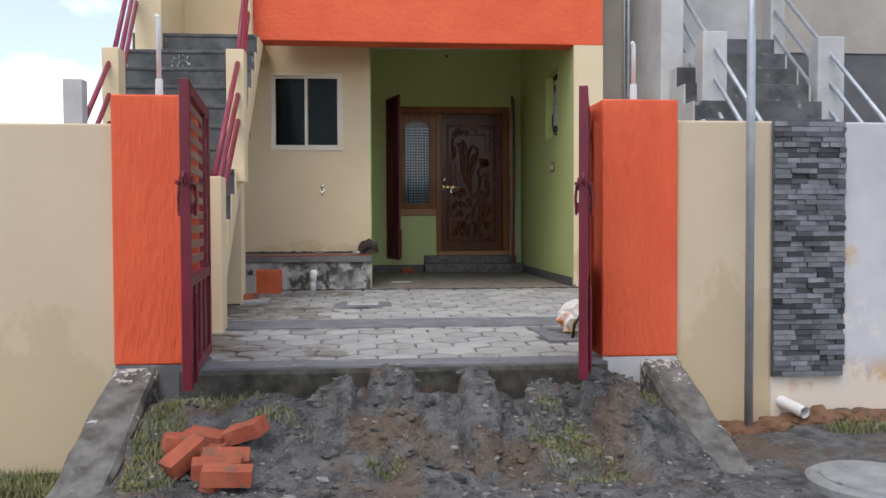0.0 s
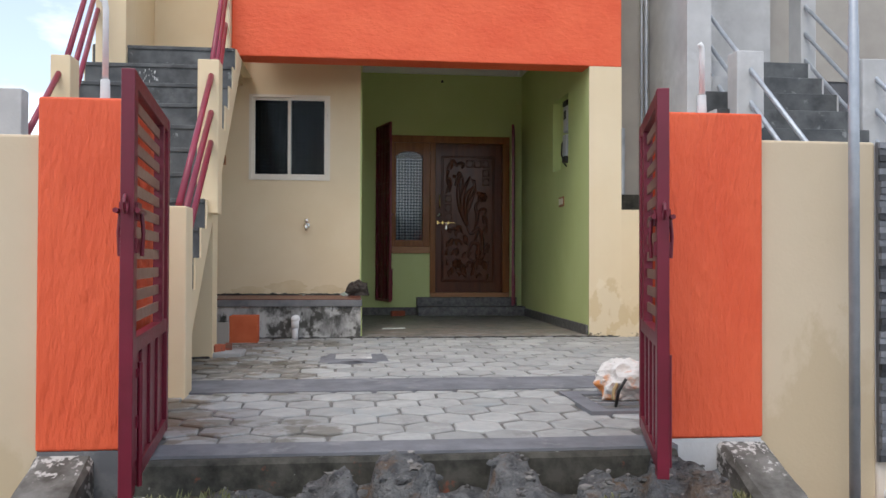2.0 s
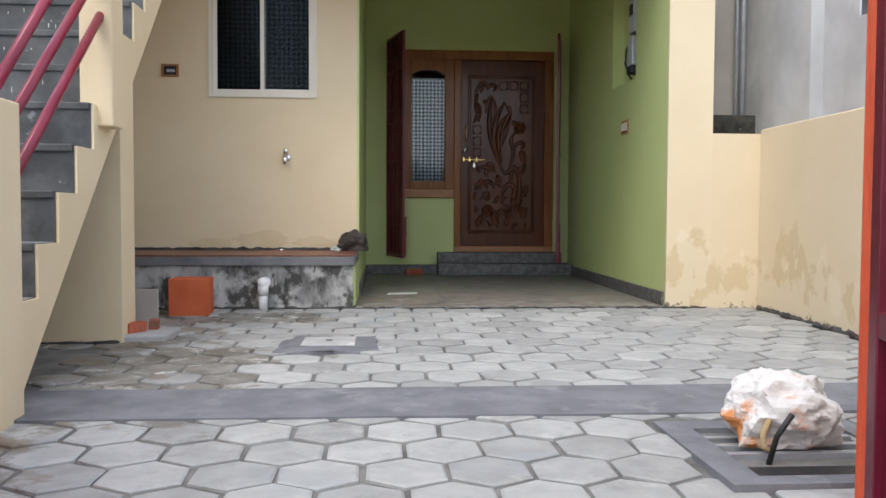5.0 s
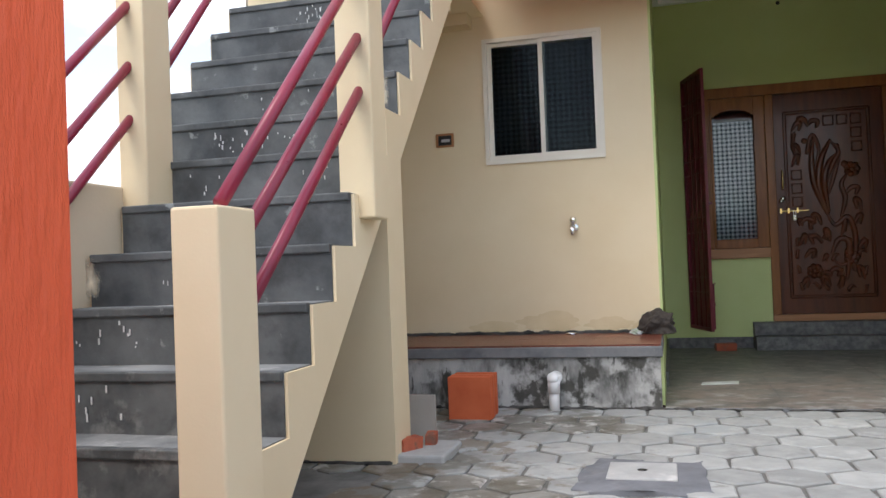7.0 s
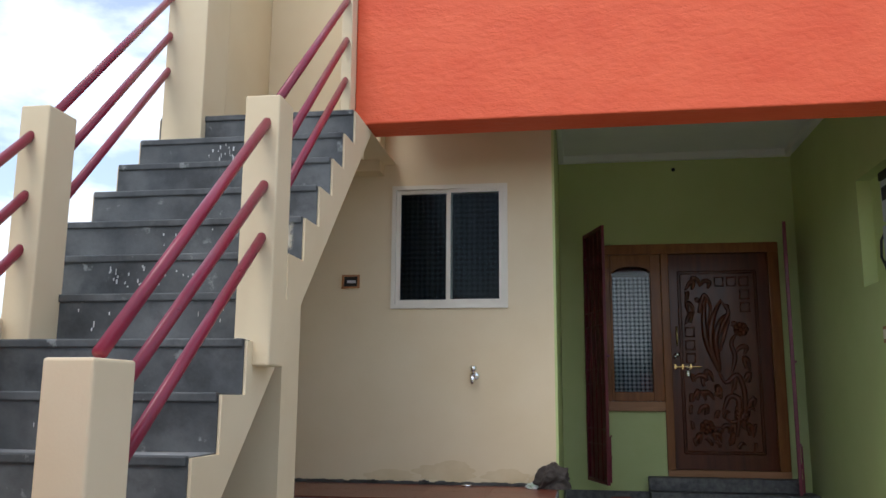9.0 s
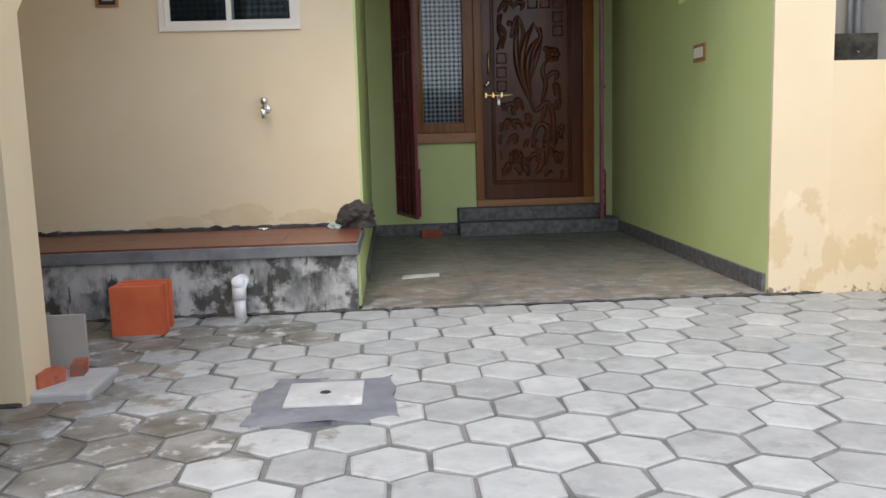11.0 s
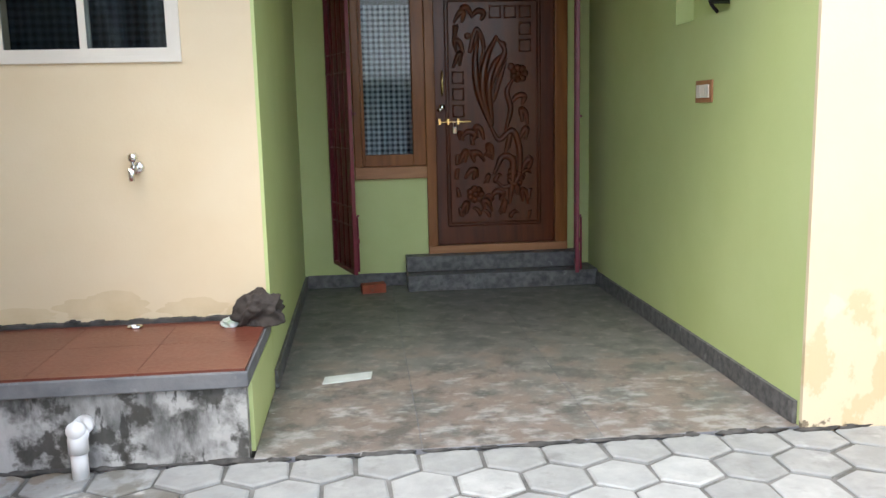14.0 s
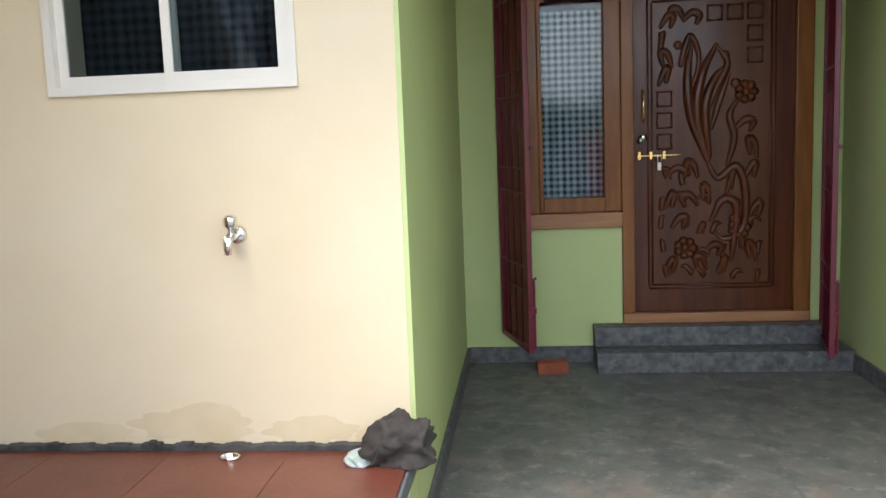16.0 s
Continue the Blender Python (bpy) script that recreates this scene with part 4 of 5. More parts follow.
# side light beside the door
swin = root("window_2", (-0.335, 12.25, 1.77), "narrow teak side window with an arched checked pane", "window", kind="structure")
wood("post", (-0.602, -0.545, FY0, FY1, 1.858, 3.235), TEAK, swin)
wood("sill", (-0.602, -0.0685, FY0 - 0.02, FY1, 1.768, 1.857), TEAK_H, swin)
GX0, GX1, GZ0, GZ1 = -0.520, -0.165, 1.945, 3.13
wood("sash_side", (-0.544, GX0, FY0 + 0.015, FY1, 1.859, 3.234), TEAK, swin)
wood("sash_side", (GX1, -0.069, FY0 + 0.015, FY1, 1.859, 3.234), TEAK, swin)
wood("sash_bottom", (GX0, GX1, FY0 + 0.017, FY1, 1.859, GZ0), TEAK, swin)
bm = bmesh.new()
n = 14
for i in range(n):
    xa, xb = GX0 + (GX1 - GX0) * i / n, GX0 + (GX1 - GX0) * (i + 1) / n
    u = 2 * (i + 0.5) / n - 1
    bx(bm, xa, xb, FY0 + 0.017, FY1, GZ1 - 0.09 + 0.085 * math.sqrt(max(0, 1 - u * u)), 3.234)
finish("arched_head", bm, TEAK, swin)
bm = bmesh.new()
bx(bm, GX0 - 0.01, GX1 + 0.01, 12.285, 12.29, GZ0 - 0.01, GZ1 + 0.03)
pane = finish("pane", bm, GLASS_CLEAR, swin)
pane.visible_shadow = False
curtain("curtain", -0.62, -0.06, 12.40, 1.7, 3.04, CURTAIN_W, "white and grey checked curtain behind the side window")


# ---- security grilles ----
def grille(hinge, free, z0, z1, bars, label):
    h, f = Vector((*hinge, 0)), Vector((*free, 0))
    w = (f - h).length
    g = new("security_grille")
    g.matrix_world = Matrix.Translation((h.x, h.y, z0)) @ Matrix.Rotation(math.atan2(f.y - h.y, f.x - h.x), 4, "Z")
    tagged(g, label, "grille", "security grilles")
    H = z1 - z0
    bm = bmesh.new()
    for d in ((0, 0.03, 0, H), (w - 0.03, w, 0, H), (0.03, w - 0.03, 0, 0.03), (0.03, w - 0.03, H - 0.03, H)):
        bx(bm, d[0], d[1], -0.014, 0.014, d[2], d[3])
    round_edges(bm, 0.002, 1)
    finish("frame", bm, MAROON, g, local=True)
    for i in range(bars):
        x = 0.03 + (w - 0.06) * (i + 1) / (bars + 1)
        bm = bmesh.new()
        tube(bm, [(x, 0, 0.03), (x, 0, H - 0.03)], 0.006, 8)
        finish("bar", bm, MAROON, g, True, local=True)
    for z in (0.33, 0.46, 0.86, 0.99, 1.38, 1.51, 1.9, 2.03):
        bm = bmesh.new()
        bx(bm, 0.03, w - 0.03, -0.010, 0.010, z, z + 0.007)
        finish("crossbar", bm, MAROON, g, local=True)
    for s in (-1, 1):
        bm = bmesh.new()
        bx(bm, 0.025, w - 0.025, s * 0.012, s * 0.0135, 0.025, H - 0.025)
    finish("sheet", bm, MAROON, g, local=True)
    bm = bmesh.new()
    tube(bm, [(w - 0.015, 0.025, 0.02), (w - 0.015, 0.025, 0.40)], 0.008)
    tube(bm, [(w - 0.015, 0.02, 0.40), (w + 0.03, 0.02, 0.415)], 0.007)
    bx(bm, w - 0.03, w + 0.004, 0.014, 0.032, 0.22, 0.25)
    finish("bolt", bm, MAROON, g, local=True)
    bm = bmesh.new()
    tube(bm, [(w - 0.015, 0.02, 1.10), (w + 0.03, 0.02, 1.10)], 0.010)
    finish("latch", bm, MAROON, g, local=True)
    return g


grille((-0.775, 12.215), (-0.615, 11.70), 1.15, 3.42, 3, "open maroon steel security grille beside the side window")
grille((1.060, 12.215), (0.945, 11.722), 1.10, 3.42, 4, "open maroon steel security grille beside the door")


# ---- facade fittings ----
tap = root("tap", (-1.569, 9.90, 2.027), "chrome water tap on the cream wall", "tap")
bm = bmesh.new()
tube(bm, [(-1.560, 9.901, 2.027), (-1.560, 9.893, 2.027), (-1.560, 9.885, 2.027)], [0.032, 0.031, 0.024], 20)
finish("flange", bm, CHROME, tap, True)
bm = bmesh.new()
tube(bm, [(-1.560, 9.89, 2.027), (-1.562, 9.84, 2.027), (-1.565, 9.825, 2.02), (-1.566, 9.818, 2.0), (-1.566, 9.818, 1.972)], [0.013, 0.015, 0.016, 0.014, 0.012], 14)
finish("spout", bm, CHROME, tap, True)
bm = bmesh.new()
tube(bm, [(-1.562, 9.845, 2.03), (-1.562, 9.845, 2.052), (-1.562, 9.845, 2.06), (-1.562, 9.845, 2.085), (-1.562, 9.845, 2.095)], [0.010, 0.010, 0.022, 0.024, 0.014], 10)
finish("handle", bm, CHROME, tap, True)

swb = root("cable_box", (-2.441, 9.9, 2.685), "open brown cable box set in the cream wall", "wall box")
bm = bmesh.new()
for d in ((-2.505, -2.377, 2.637, 2.650), (-2.505, -2.377, 2.720, 2.733), (-2.505, -2.490, 2.650, 2.720), (-2.392, -2.377, 2.650, 2.720)):
    bx(bm, d[0], d[1], 9.885, 9.899, d[2], d[3])
finish("rim", bm, TEAK_H, swb)
box_ob("inside", (-2.489, -2.393, 9.893, 9.8985, 2.651, 2.719), BLACK, swb, bevel=0)
box_ob("connector", (-2.465, -2.405, 9.880, 9.8925, 2.672, 2.692), GREYBOX, swb, bevel=0.002)

# damp marks above the plinth
def stain_patch(name, cx, cz, w, h, seed, y=None, x=None, material=STAIN):
    """A thin blotch of discoloured paint with a ragged outline."""
    bm = bmesh.new()
    n = 110
    pts = []
    for i in range(n):
        a = 2 * math.pi * i / n
        k = 0.8 + 0.35 * noise.fractal(Vector((math.cos(a) * 1.1 + seed, math.sin(a) * 1.1, seed)), 1.0, 2.0, 5)
        u, v = cx + w * k * math.cos(a), cz + h * k * math.sin(a)
        pts.append((u, y, v) if x is None else (x, u, v))
    cover = bm.verts.layers.float.new("cover")
    c = Vector((cx, y, cz) if x is None else (x, cx, cz))
    centre = bm.verts.new(c)
    centre[cover] = 1.0
    rings = []
    for share in (0.45, 0.75, 1.0, 1.2):
        rings.append([bm.verts.new(c + (Vector(p) - c) * share) for p in pts])
        for v in rings[-1]:
            v[cover] = max(0.0, 1.0 - share / 1.2)
    for i in range(n):
        j = (i + 1) % n
        bm.faces.new((centre, rings[0][i], rings[0][j]))
        for r0, r1 in zip(rings, rings[1:]):
            bm.faces.new((r0[i], r1[i], r1[j], r0[j]))
    finish(name, bm, material, label="ragged damp stain on the wall paint", kind="structure")


for i, (cx, cz, w, h) in enumerate(((-1.35, 1.37, 0.16, 0.05), (-1.75, 1.385, 0.22, 0.07), (-2.15, 1.36, 0.2, 0.04), (-1.12, 1.355, 0.09, 0.035))):
    stain_patch("stain", cx, cz, w, h, 3.1 * i + 1, y=9.8970 - 0.0004 * i)
# paint edges, filler and splashes on the stairs
for k in (3, 4, 5):
    stain_patch("stain", step_x(k) + 0.02, step_z(k) - 0.10, 0.05, 0.10, 3.3 * k + 2, y=step_y(k) - 0.0185, material=FILLER)
for k in (8, 9):
    stain_patch("stain", -2.22, step_z(k) - 0.09, 0.06, 0.09, 5.3 * k, y=step_y(k) - 0.0185, material=FILLER)
q = random.Random(8)
bm = bmesh.new()
for k, x0, x1, n in ((8, -2.98, -2.55, 26), (12, -2.95, -2.75, 22), (4, -3.1, -2.8, 10), (9, -2.9, -2.5, 8), (3, -3.1, -2.7, 8), (5, -3.0, -2.5, 7), (7, -3.0, -2.3, 8)):
    for _ in range(n):
        x, z, hh = q.uniform(x0, x1), step_z(k) - q.uniform(0.03, 0.14), q.uniform(0.004, 0.028)
        w = q.uniform(0.002, 0.007)
        y = step_y(k) - 0.012
        bx(bm, x, x + w, y - 0.001, y + 0.002, max(z - hh, step_z(k) - RISE + 0.01), z)
finish("paint_splash", bm, SPLASH, stairs, kind="stuff")

bm = bmesh.new()
tube(bm, [(0.091, 12.249, 4.06), (0.091, 12.225, 4.06), (0.091, 12.215, 4.05)], [0.018, 0.012, 0.012], 12)
finish("wall_hook", bm, BLACK, label="small dark hook on the green wall", category="hook")

# electric meter in its niche, and switches
meter = root("electric_meter", (1.24, 10.02, 2.72), "grey electric meter with black terminal cover in a wall niche", "meter")
bm = bmesh.new()
bx(bm, 1.175, 1.269, 9.93, 10.08, 3.06, 3.34)
round_edges(bm, 0.01)
finish("case", bm, GREYBOX, meter)
bm = bmesh.new()
bx(bm, 1.165, 1.269, 9.94, 10.07, 2.80, 3.03)
round_edges(bm, 0.008)
finish("fuse_box", bm, GREYBOX, meter)
box_ob("terminal_cover", (1.158, 1.269, 9.945, 10.065, 2.735, 2.798), BLACK, meter)
box_ob("dial_window", (1.171, 1.176, 9.96, 10.05, 3.20, 3.29), BLACK, meter, bevel=0)
box_ob("top_cap", (1.17, 1.269, 9.92, 10.09, 3.345, 3.40), BLACK, meter)
bm = bmesh.new()
tube(bm, [(1.20, 10.08, 3.02), (1.18, 10.15, 2.95), (1.18, 10.17, 2.84), (1.20, 10.13, 2.74), (1.22, 10.10, 2.70)], 0.009, 8)
finish("cable", bm, BLACK, meter, True)
sw = root("switch_plate", (1.168, 10.104, 2.317), "white switch plate with a beige surround", "switch")
box_ob("plate", (1.160, 1.1695, 10.005, 10.205, 2.262, 2.372), TEAK_H, sw, bevel=0.003)
for i in range(3):
    box_ob("rocker", (1.152, 1.160, 10.03 + i * 0.052, 10.075 + i * 0.052, 2.285, 2.350), UPVC, sw, bevel=0.003)

# ---- things by the plinth ----
stack = root("tile_stack", (-2.05, 8.83, 0.94), "stack of square terracotta tiles standing on edge", "tiles")
for i in range(9):
    bm = bmesh.new()
    o = 0.004 * math.sin(i * 2.3)
    bx(bm, -2.172 + o, -1.932 + o, 8.725 + i * 0.0245, 8.725 + i * 0.0245 + 0.021, 0.940, 1.178 + 0.5 * o)
    round_edges(bm, 0.003, 1)
    finish("tile", bm, TERRA, stack)
pipe = root("drain_pipe", (-1.62, 9.02, 0.94), "white plastic drain pipe with an elbow at the plinth", "pipe")
bm = bmesh.new()
tube(bm, [(-1.62, 9.02, 0.93), (-1.62, 9.02, 1.075)], 0.030, 20)
finish("riser", bm, PVC, pipe, True)
bm = bmesh.new()
tube(bm, [(-1.62, 9.02, 1.045), (-1.62, 9.02, 1.095), (-1.618, 9.035, 1.118), (-1.616, 9.06, 1.128), (-1.614, 9.095, 1.128)], 0.036, 20)
tube(bm, [(-1.622, 9.03, 1.122), (-1.622, 8.998, 1.138)], [0.036, 0.031], 20)
finish("elbow", bm, PVC, pipe, True)
box_ob("kerb_slab", (-2.30, -1.95, 7.80, 8.14, 0.90, 0.955), DISC, label="loose grey cement slab at the stair wall", category="slab", bevel=0.012)


def brick(at, turn, name="brick", size=(0.21, 0.10, 0.07), label="loose red fired brick", group="loose bricks", material=BRICK):
    bm = bmesh.new()
    bx(bm, -size[0] / 2, size[0] / 2, -size[1] / 2, size[1] / 2, 0, size[2])
    bmesh.ops.subdivide_edges(bm, edges=list(bm.edges), cuts=3, use_grid_fill=True)
    for v in bm.verts:
        v.co += 0.005 * noise.noise_vector(v.co * 16 + Vector((at[0] * 9, at[1] * 9, 0)))
    ob = finish(name, bm, material, local=True, label=label, category="brick", group=group)
    ob.matrix_world = pose(*at, *turn)
    return ob


brick((-2.15, 7.92, 0.954), (0, 0, 60), size=(0.12, 0.06, 0.055))
brick((-2.08, 8.06, 0.954), (0, 0, 100), size=(0.10, 0.05, 0.05))
brick((-0.50, 12.03, 0.956), (0, 0, 8), size=(0.17, 0.10, 0.065))
bm = bmesh.new()
bx(bm, -2.255, -2.10, 8.20, 8.225, 0.94, 1.16)
ob = finish("stone_offcut", bm, PLASTER_B, label="grey stone offcut leaning at the stair wall", category="stone")
bm = bmesh.new()
bx(bm, -0.12, 0.12, -0.05, 0.05, 0, 0.006)
for v in bm.verts:
    v.co.x += 0.3 * v.co.y
ob = finish("tile_offcut", bm, PAPER, local=True, label="pale tile offcut lying on the porch floor", category="tile")
ob.matrix_world = pose(-0.66, 10.0, 0.958, 0, 0, 12)

# manhole in the forecourt
mh = root("inspection_cover", (-1.09, 7.72, 0.92), "pale concrete inspection cover set in grey cement", "manhole cover")
zc = pave_z(7.72)
bm = bmesh.new()
bx(bm, -1.335, -0.83, 7.45, 7.96, zc - 0.05, zc + 0.008)
bmesh.ops.subdivide_edges(bm, edges=list(bm.edges), cuts=8, use_grid_fill=True)
for v in bm.verts:
    if min(abs(v.co.x + 1.335), abs(v.co.x + 0.83), abs(v.co.y - 7.45), abs(v.co.y - 7.96)) < 0.01:
        v.co += 0.03 * noise.noise_vector(v.co * 7) * Vector((1, 1, 0)).length
        v.co.z = min(v.co.z, zc + 0.008)
finish("surround", bm, CEMENT_L, mh)
bm = bmesh.new()
bx(bm, -1.228, -0.952, 7.588, 7.858, zc - 0.02, zc + 0.016)
round_edges(bm, 0.005)
finish("cover", bm, DISC, mh)
# Black disc on the cover painted for the shade in a finger hole.
bm = bmesh.new()
tube(bm, [(-1.09, 7.725, zc + 0.010), (-1.09, 7.725, zc + 0.0175)], 0.020, 16)
finish("finger_hole", bm, BLACK, mh)
tagged(mh.children[0], label="smooth grey cement surround")

# cloth on the plinth
cl = root("crumpled_cloth", (-1.05, 9.78, 1.312), "crumpled brown-grey cloth with a pale rag on the plinth end", "cloth")
bm = bmesh.new()
r = bmesh.ops.create_icosphere(bm, subdivisions=5, radius=1)
for v in r["verts"]:
    d = v.co.normalized()
    fold = noise.ridged_multi_fractal(d * 1.5 + Vector((3, 1, 4)), 0.9, 2.1, 4, 1.0, 2.0)
    k = 0.55 + 0.27 * fold + 0.15 * noise.noise(d * 1.3)
    v.co = Vector((-1.045 + 0.14 * d.x * k, 9.785 + 0.10 * d.y * k, max(1.313, 1.365 + 0.115 * d.z * k - 0.12 * max(0, -d.x - 0.4))))
finish("bundle", bm, CLOTH, cl, True)
bm = bmesh.new()
r = bmesh.ops.create_icosphere(bm, subdivisions=4, radius=1)
for v in r["verts"]:
    d = v.co.normalized()
    k = 0.75 + 0.3 * noise.ridged_multi_fractal(d * 1.8, 0.9, 2.1, 3, 1.0, 2.0) * 0.6
    v.co = Vector((-1.165 + 0.055 * d.x * k, 9.775 + 0.06 * d.y * k, max(1.3125, 1.32 + 0.03 * d.z * k)))
finish("rag", bm, RAG, cl, True)
bm = bmesh.new()
tube(bm, [(-1.60 + 0.03 * math.cos(a), 9.80 + 0.022 * math.sin(a), 1.317) for a in [i * math.pi / 8 for i in range(17)]], 0.006, 8, False)
tube(bm, [(-1.60, 9.80, 1.3125), (-1.60, 9.80, 1.316)], 0.026, 16)
finish("floor_drain", bm, CHROME, label="small round drain in the red tiles", category="drain")

# water pit with a sack
pit = root("meter_pit", (0.42, 5.80, 0.88), "open cement-edged pit in the pavers, its shaded depth filled in black", "pit")
zp = pave_z(5.8)
bm = bmesh.new()
for d in ((0.12, 0.22, 5.45, 6.12), (0.72, 0.80, 5.45, 6.12), (0.22, 0.72, 6.02, 6.12), (0.22, 0.72, 5.45, 5.52)):
    bx(bm, *d, zp - 0.06, zp + 0.012)
finish("rim", bm, CEMENT_L, pit)
# Shallow black box stands in for the shade inside the open pit.
box_ob("hole", (0.22, 0.72, 5.52, 6.02, zp - 0.05, zp - 0.012), BLACK, pit, bevel=0)
bm = bmesh.new()
for i in range(3):
    bx(bm, 0.23, 0.71, 5.92 - i * 0.09, 5.95 - i * 0.09, zp - 0.012, zp + 0.006)
finish("grate", bm, STEEL, pit)
bm = bmesh.new()
tube(bm, [(0.33, 5.70, zp - 0.02), (0.335, 5.66, zp + 0.08), (0.37, 5.64, zp + 0.15)], 0.009, 8)
finish("lever", bm, BLACK, pit, True)
sk = root("crumpled_sack", (0.45, 5.86, 0.88), "crumpled white and orange woven sack tied with rope", "sack")
bm = bmesh.new()
r = bmesh.ops.create_icosphere(bm, subdivisions=5, radius=1)
for v in r["verts"]:
    d = v.co.normalized()
    fold = noise.ridged_multi_fractal(d * 1.15 + Vector((8, 2, 1)), 0.9, 2.1, 3, 1.0, 2.0)
    k = 0.66 + 0.24 * fold + 0.15 * noise.noise(d * 1.4 + Vector((2, 2, 2)))
    v.co = Vector((0.455 + 0.19 * d.x * k, 5.87 + 0.15 * d.y * k, max(zp + 0.008, 0.975 + 0.145 * d.z * k)))
finish("bag", bm, SACK, sk)
bm = bmesh.new()
tube(bm, [(0.40, 5.755, 1.03), (0.36, 5.75, 1.0), (0.335, 5.745, 0.95), (0.33, 5.74, 0.91), (0.35, 5.735, 0.90)], 0.010, 8)
finish("rope", bm, ROPE, sk, True)


# ---- pole, conduits, outlet ----
bm = bmesh.new()
tube(bm, [(1.10, 4.717, 0.42), (1.10, 4.717, 2.72), (1.10, 4.717, 2.73), (1.10, 4.717, 4.6)], [0.0235, 0.0235, 0.020, 0.020], 16)
finish("steel_pole", bm, STEEL, smooth=True, label="tall galvanised steel pole at the boundary wall", category="pole")
bm = bmesh.new()
tube(bm, [(1.36, 4.86, 0.60), (1.40, 4.66, 0.575)], 0.034, 20, False)
tube(bm, [(1.36, 4.86, 0.60), (1.40, 4.66, 0.575)], 0.029, 20, False)
finish("outlet_pipe", bm, PVC, smooth=True, label="white plastic outlet pipe through the wall foot", category="pipe")
for x, top in ((-2.185, 2.79), (0.52, 2.68)):
    c = root("pillar_conduit", (x, 5.0, 2.33), "white conduit stub standing on the gate pillar", "conduit", "pillar conduits")
    bm = bmesh.new()
    tube(bm, [(x, 5.0, 2.44), (x, 5.0, top - 0.03), (x - 0.004, 4.995, top), (x - 0.016, 4.99, top + 0.012)], 0.0135, 12)
    finish("tube", bm, PVC, c, True)
    bm = bmesh.new()
    tube(bm, [(x, 5.0, 2.33), (x, 5.0, 2.36), (x, 5.0, 2.45)], [0.03, 0.022, 0.020], 12)
    finish("socket", bm, PLASTER, c, True)
mc = root("road_manhole", (1.22, 3.70, 0.45), "round pale concrete manhole in the dark road", "manhole")
bm = bmesh.new()
tube(bm, [(1.22, 3.70, 0.38), (1.22, 3.70, 0.495), (1.22, 3.70, 0.505)], [0.30, 0.30, 0.28], 40)
finish("ring", bm, ROADLID, mc)
bm = bmesh.new()
tube(bm, [(1.22, 3.70, 0.50), (1.22, 3.70, 0.512)], [0.24, 0.235], 40)
finish("lid", bm, ROADLID, mc)

# ---- brick heap and rubble on the ramp ----
for x, y, dz, turn in ((-1.86, 4.28, 0.02, (8, 4, -22)), (-1.66, 4.22, 0.03, (14, -20, -28)), (-1.92, 4.12, 0.03, (4, -28, 48)), (-1.74, 4.08, 0.02, (24, 3, 4)), (-1.76, 3.97, 0.04, (6, 0, 6)),
                       (-1.70, 3.87, 0.03, (4, 3, 3)), (-1.80, 4.20, 0.0, (0, 0, 70)), (-1.95, 4.22, 0.0, (5, 10, 20)), (-1.72, 3.96, -0.02, (0, 0, 50))):
    brick((x + 0.06, y - 0.03, ground_z(x + 0.06, y - 0.03) + dz), turn)
rng = random.Random(11)
bm = bmesh.new()
for i in range(2600):
    x, y = rng.uniform(-2.15, 1.0), rng.uniform(3.3, 4.70)
    if x < -1.25 or -0.55 < x < 0.05 or rng.random() < 0.35:
        s = rng.choice((0.003, 0.004, 0.004, 0.005, 0.006, 0.007, 0.009, 0.014))
        m = Matrix.Translation((x, y, ground_z(x, y) + s * 0.25)) @ Matrix.Rotation(rng.uniform(0, 6), 4, "Z") @ Matrix.Diagonal((s * rng.uniform(0.8, 1.6), s, s * 0.7, 1))
        r = bmesh.ops.create_icosphere(bm, subdivisions=1, radius=1, matrix=m)
        for v in r["verts"]:
            v.co += 0.3 * s * noise.noise_vector(v.co * 60)
for i in range(16):
    x, y = rng.uniform(-2.1, -1.2) if i % 2 else rng.uniform(-1.2, 0.4), rng.uniform(3.75, 4.6)
    s = rng.uniform(0.012, 0.024)
    blob(bm, (x, y, ground_z(x, y) + 0.3 * s), (s * 1.4, s, s * 0.6), i + 700, 2, 0.8, 2.0)
for i in range(22):
    x, y = rng.uniform(-2.1, 0.2), rng.uniform(3.5, 4.65)
    s = rng.uniform(0.010, 0.022)
    blob(bm, (x, y, ground_z(x, y) + 0.2 * s), (s * 1.6, s, s * 0.7), i + 400, 1, 0.5, 1.5)
finish("rubble", bm, PEBBLE, label="small stones and rubble strewn over the ramp", category="rubble", kind="stuff")
bm = bmesh.new()
for i in range(110):
    x, y = rng.uniform(-1.5, 0.55), rng.uniform(3.7, 4.66)
    s = rng.uniform(0.010, 0.032)
    blob(bm, (x, y, ground_z(x, y) - 0.1 * s), (s * 1.5, s * 1.2, s * 0.7), i, 2, 0.35, 1.6)
finish("mortar_lumps", bm, GROUND, label="lumps of hardened dark mortar on the ramp", category="rubble", kind="stuff")
bm = bmesh.new()
for i in range(40):
    x = 0.86 + i * 0.06
    blob(bm, (x, 4.80 - 0.08 * rng.random(), ground_z(x, 4.72)), (0.09, 0.10, 0.03 + 0.03 * rng.random()), i + 300, 3, 0.4, 2.0)
finish("earth_heap", bm, SOIL, smooth=True, label="low ridge of red earth along the wall foot", category="earth", kind="stuff")


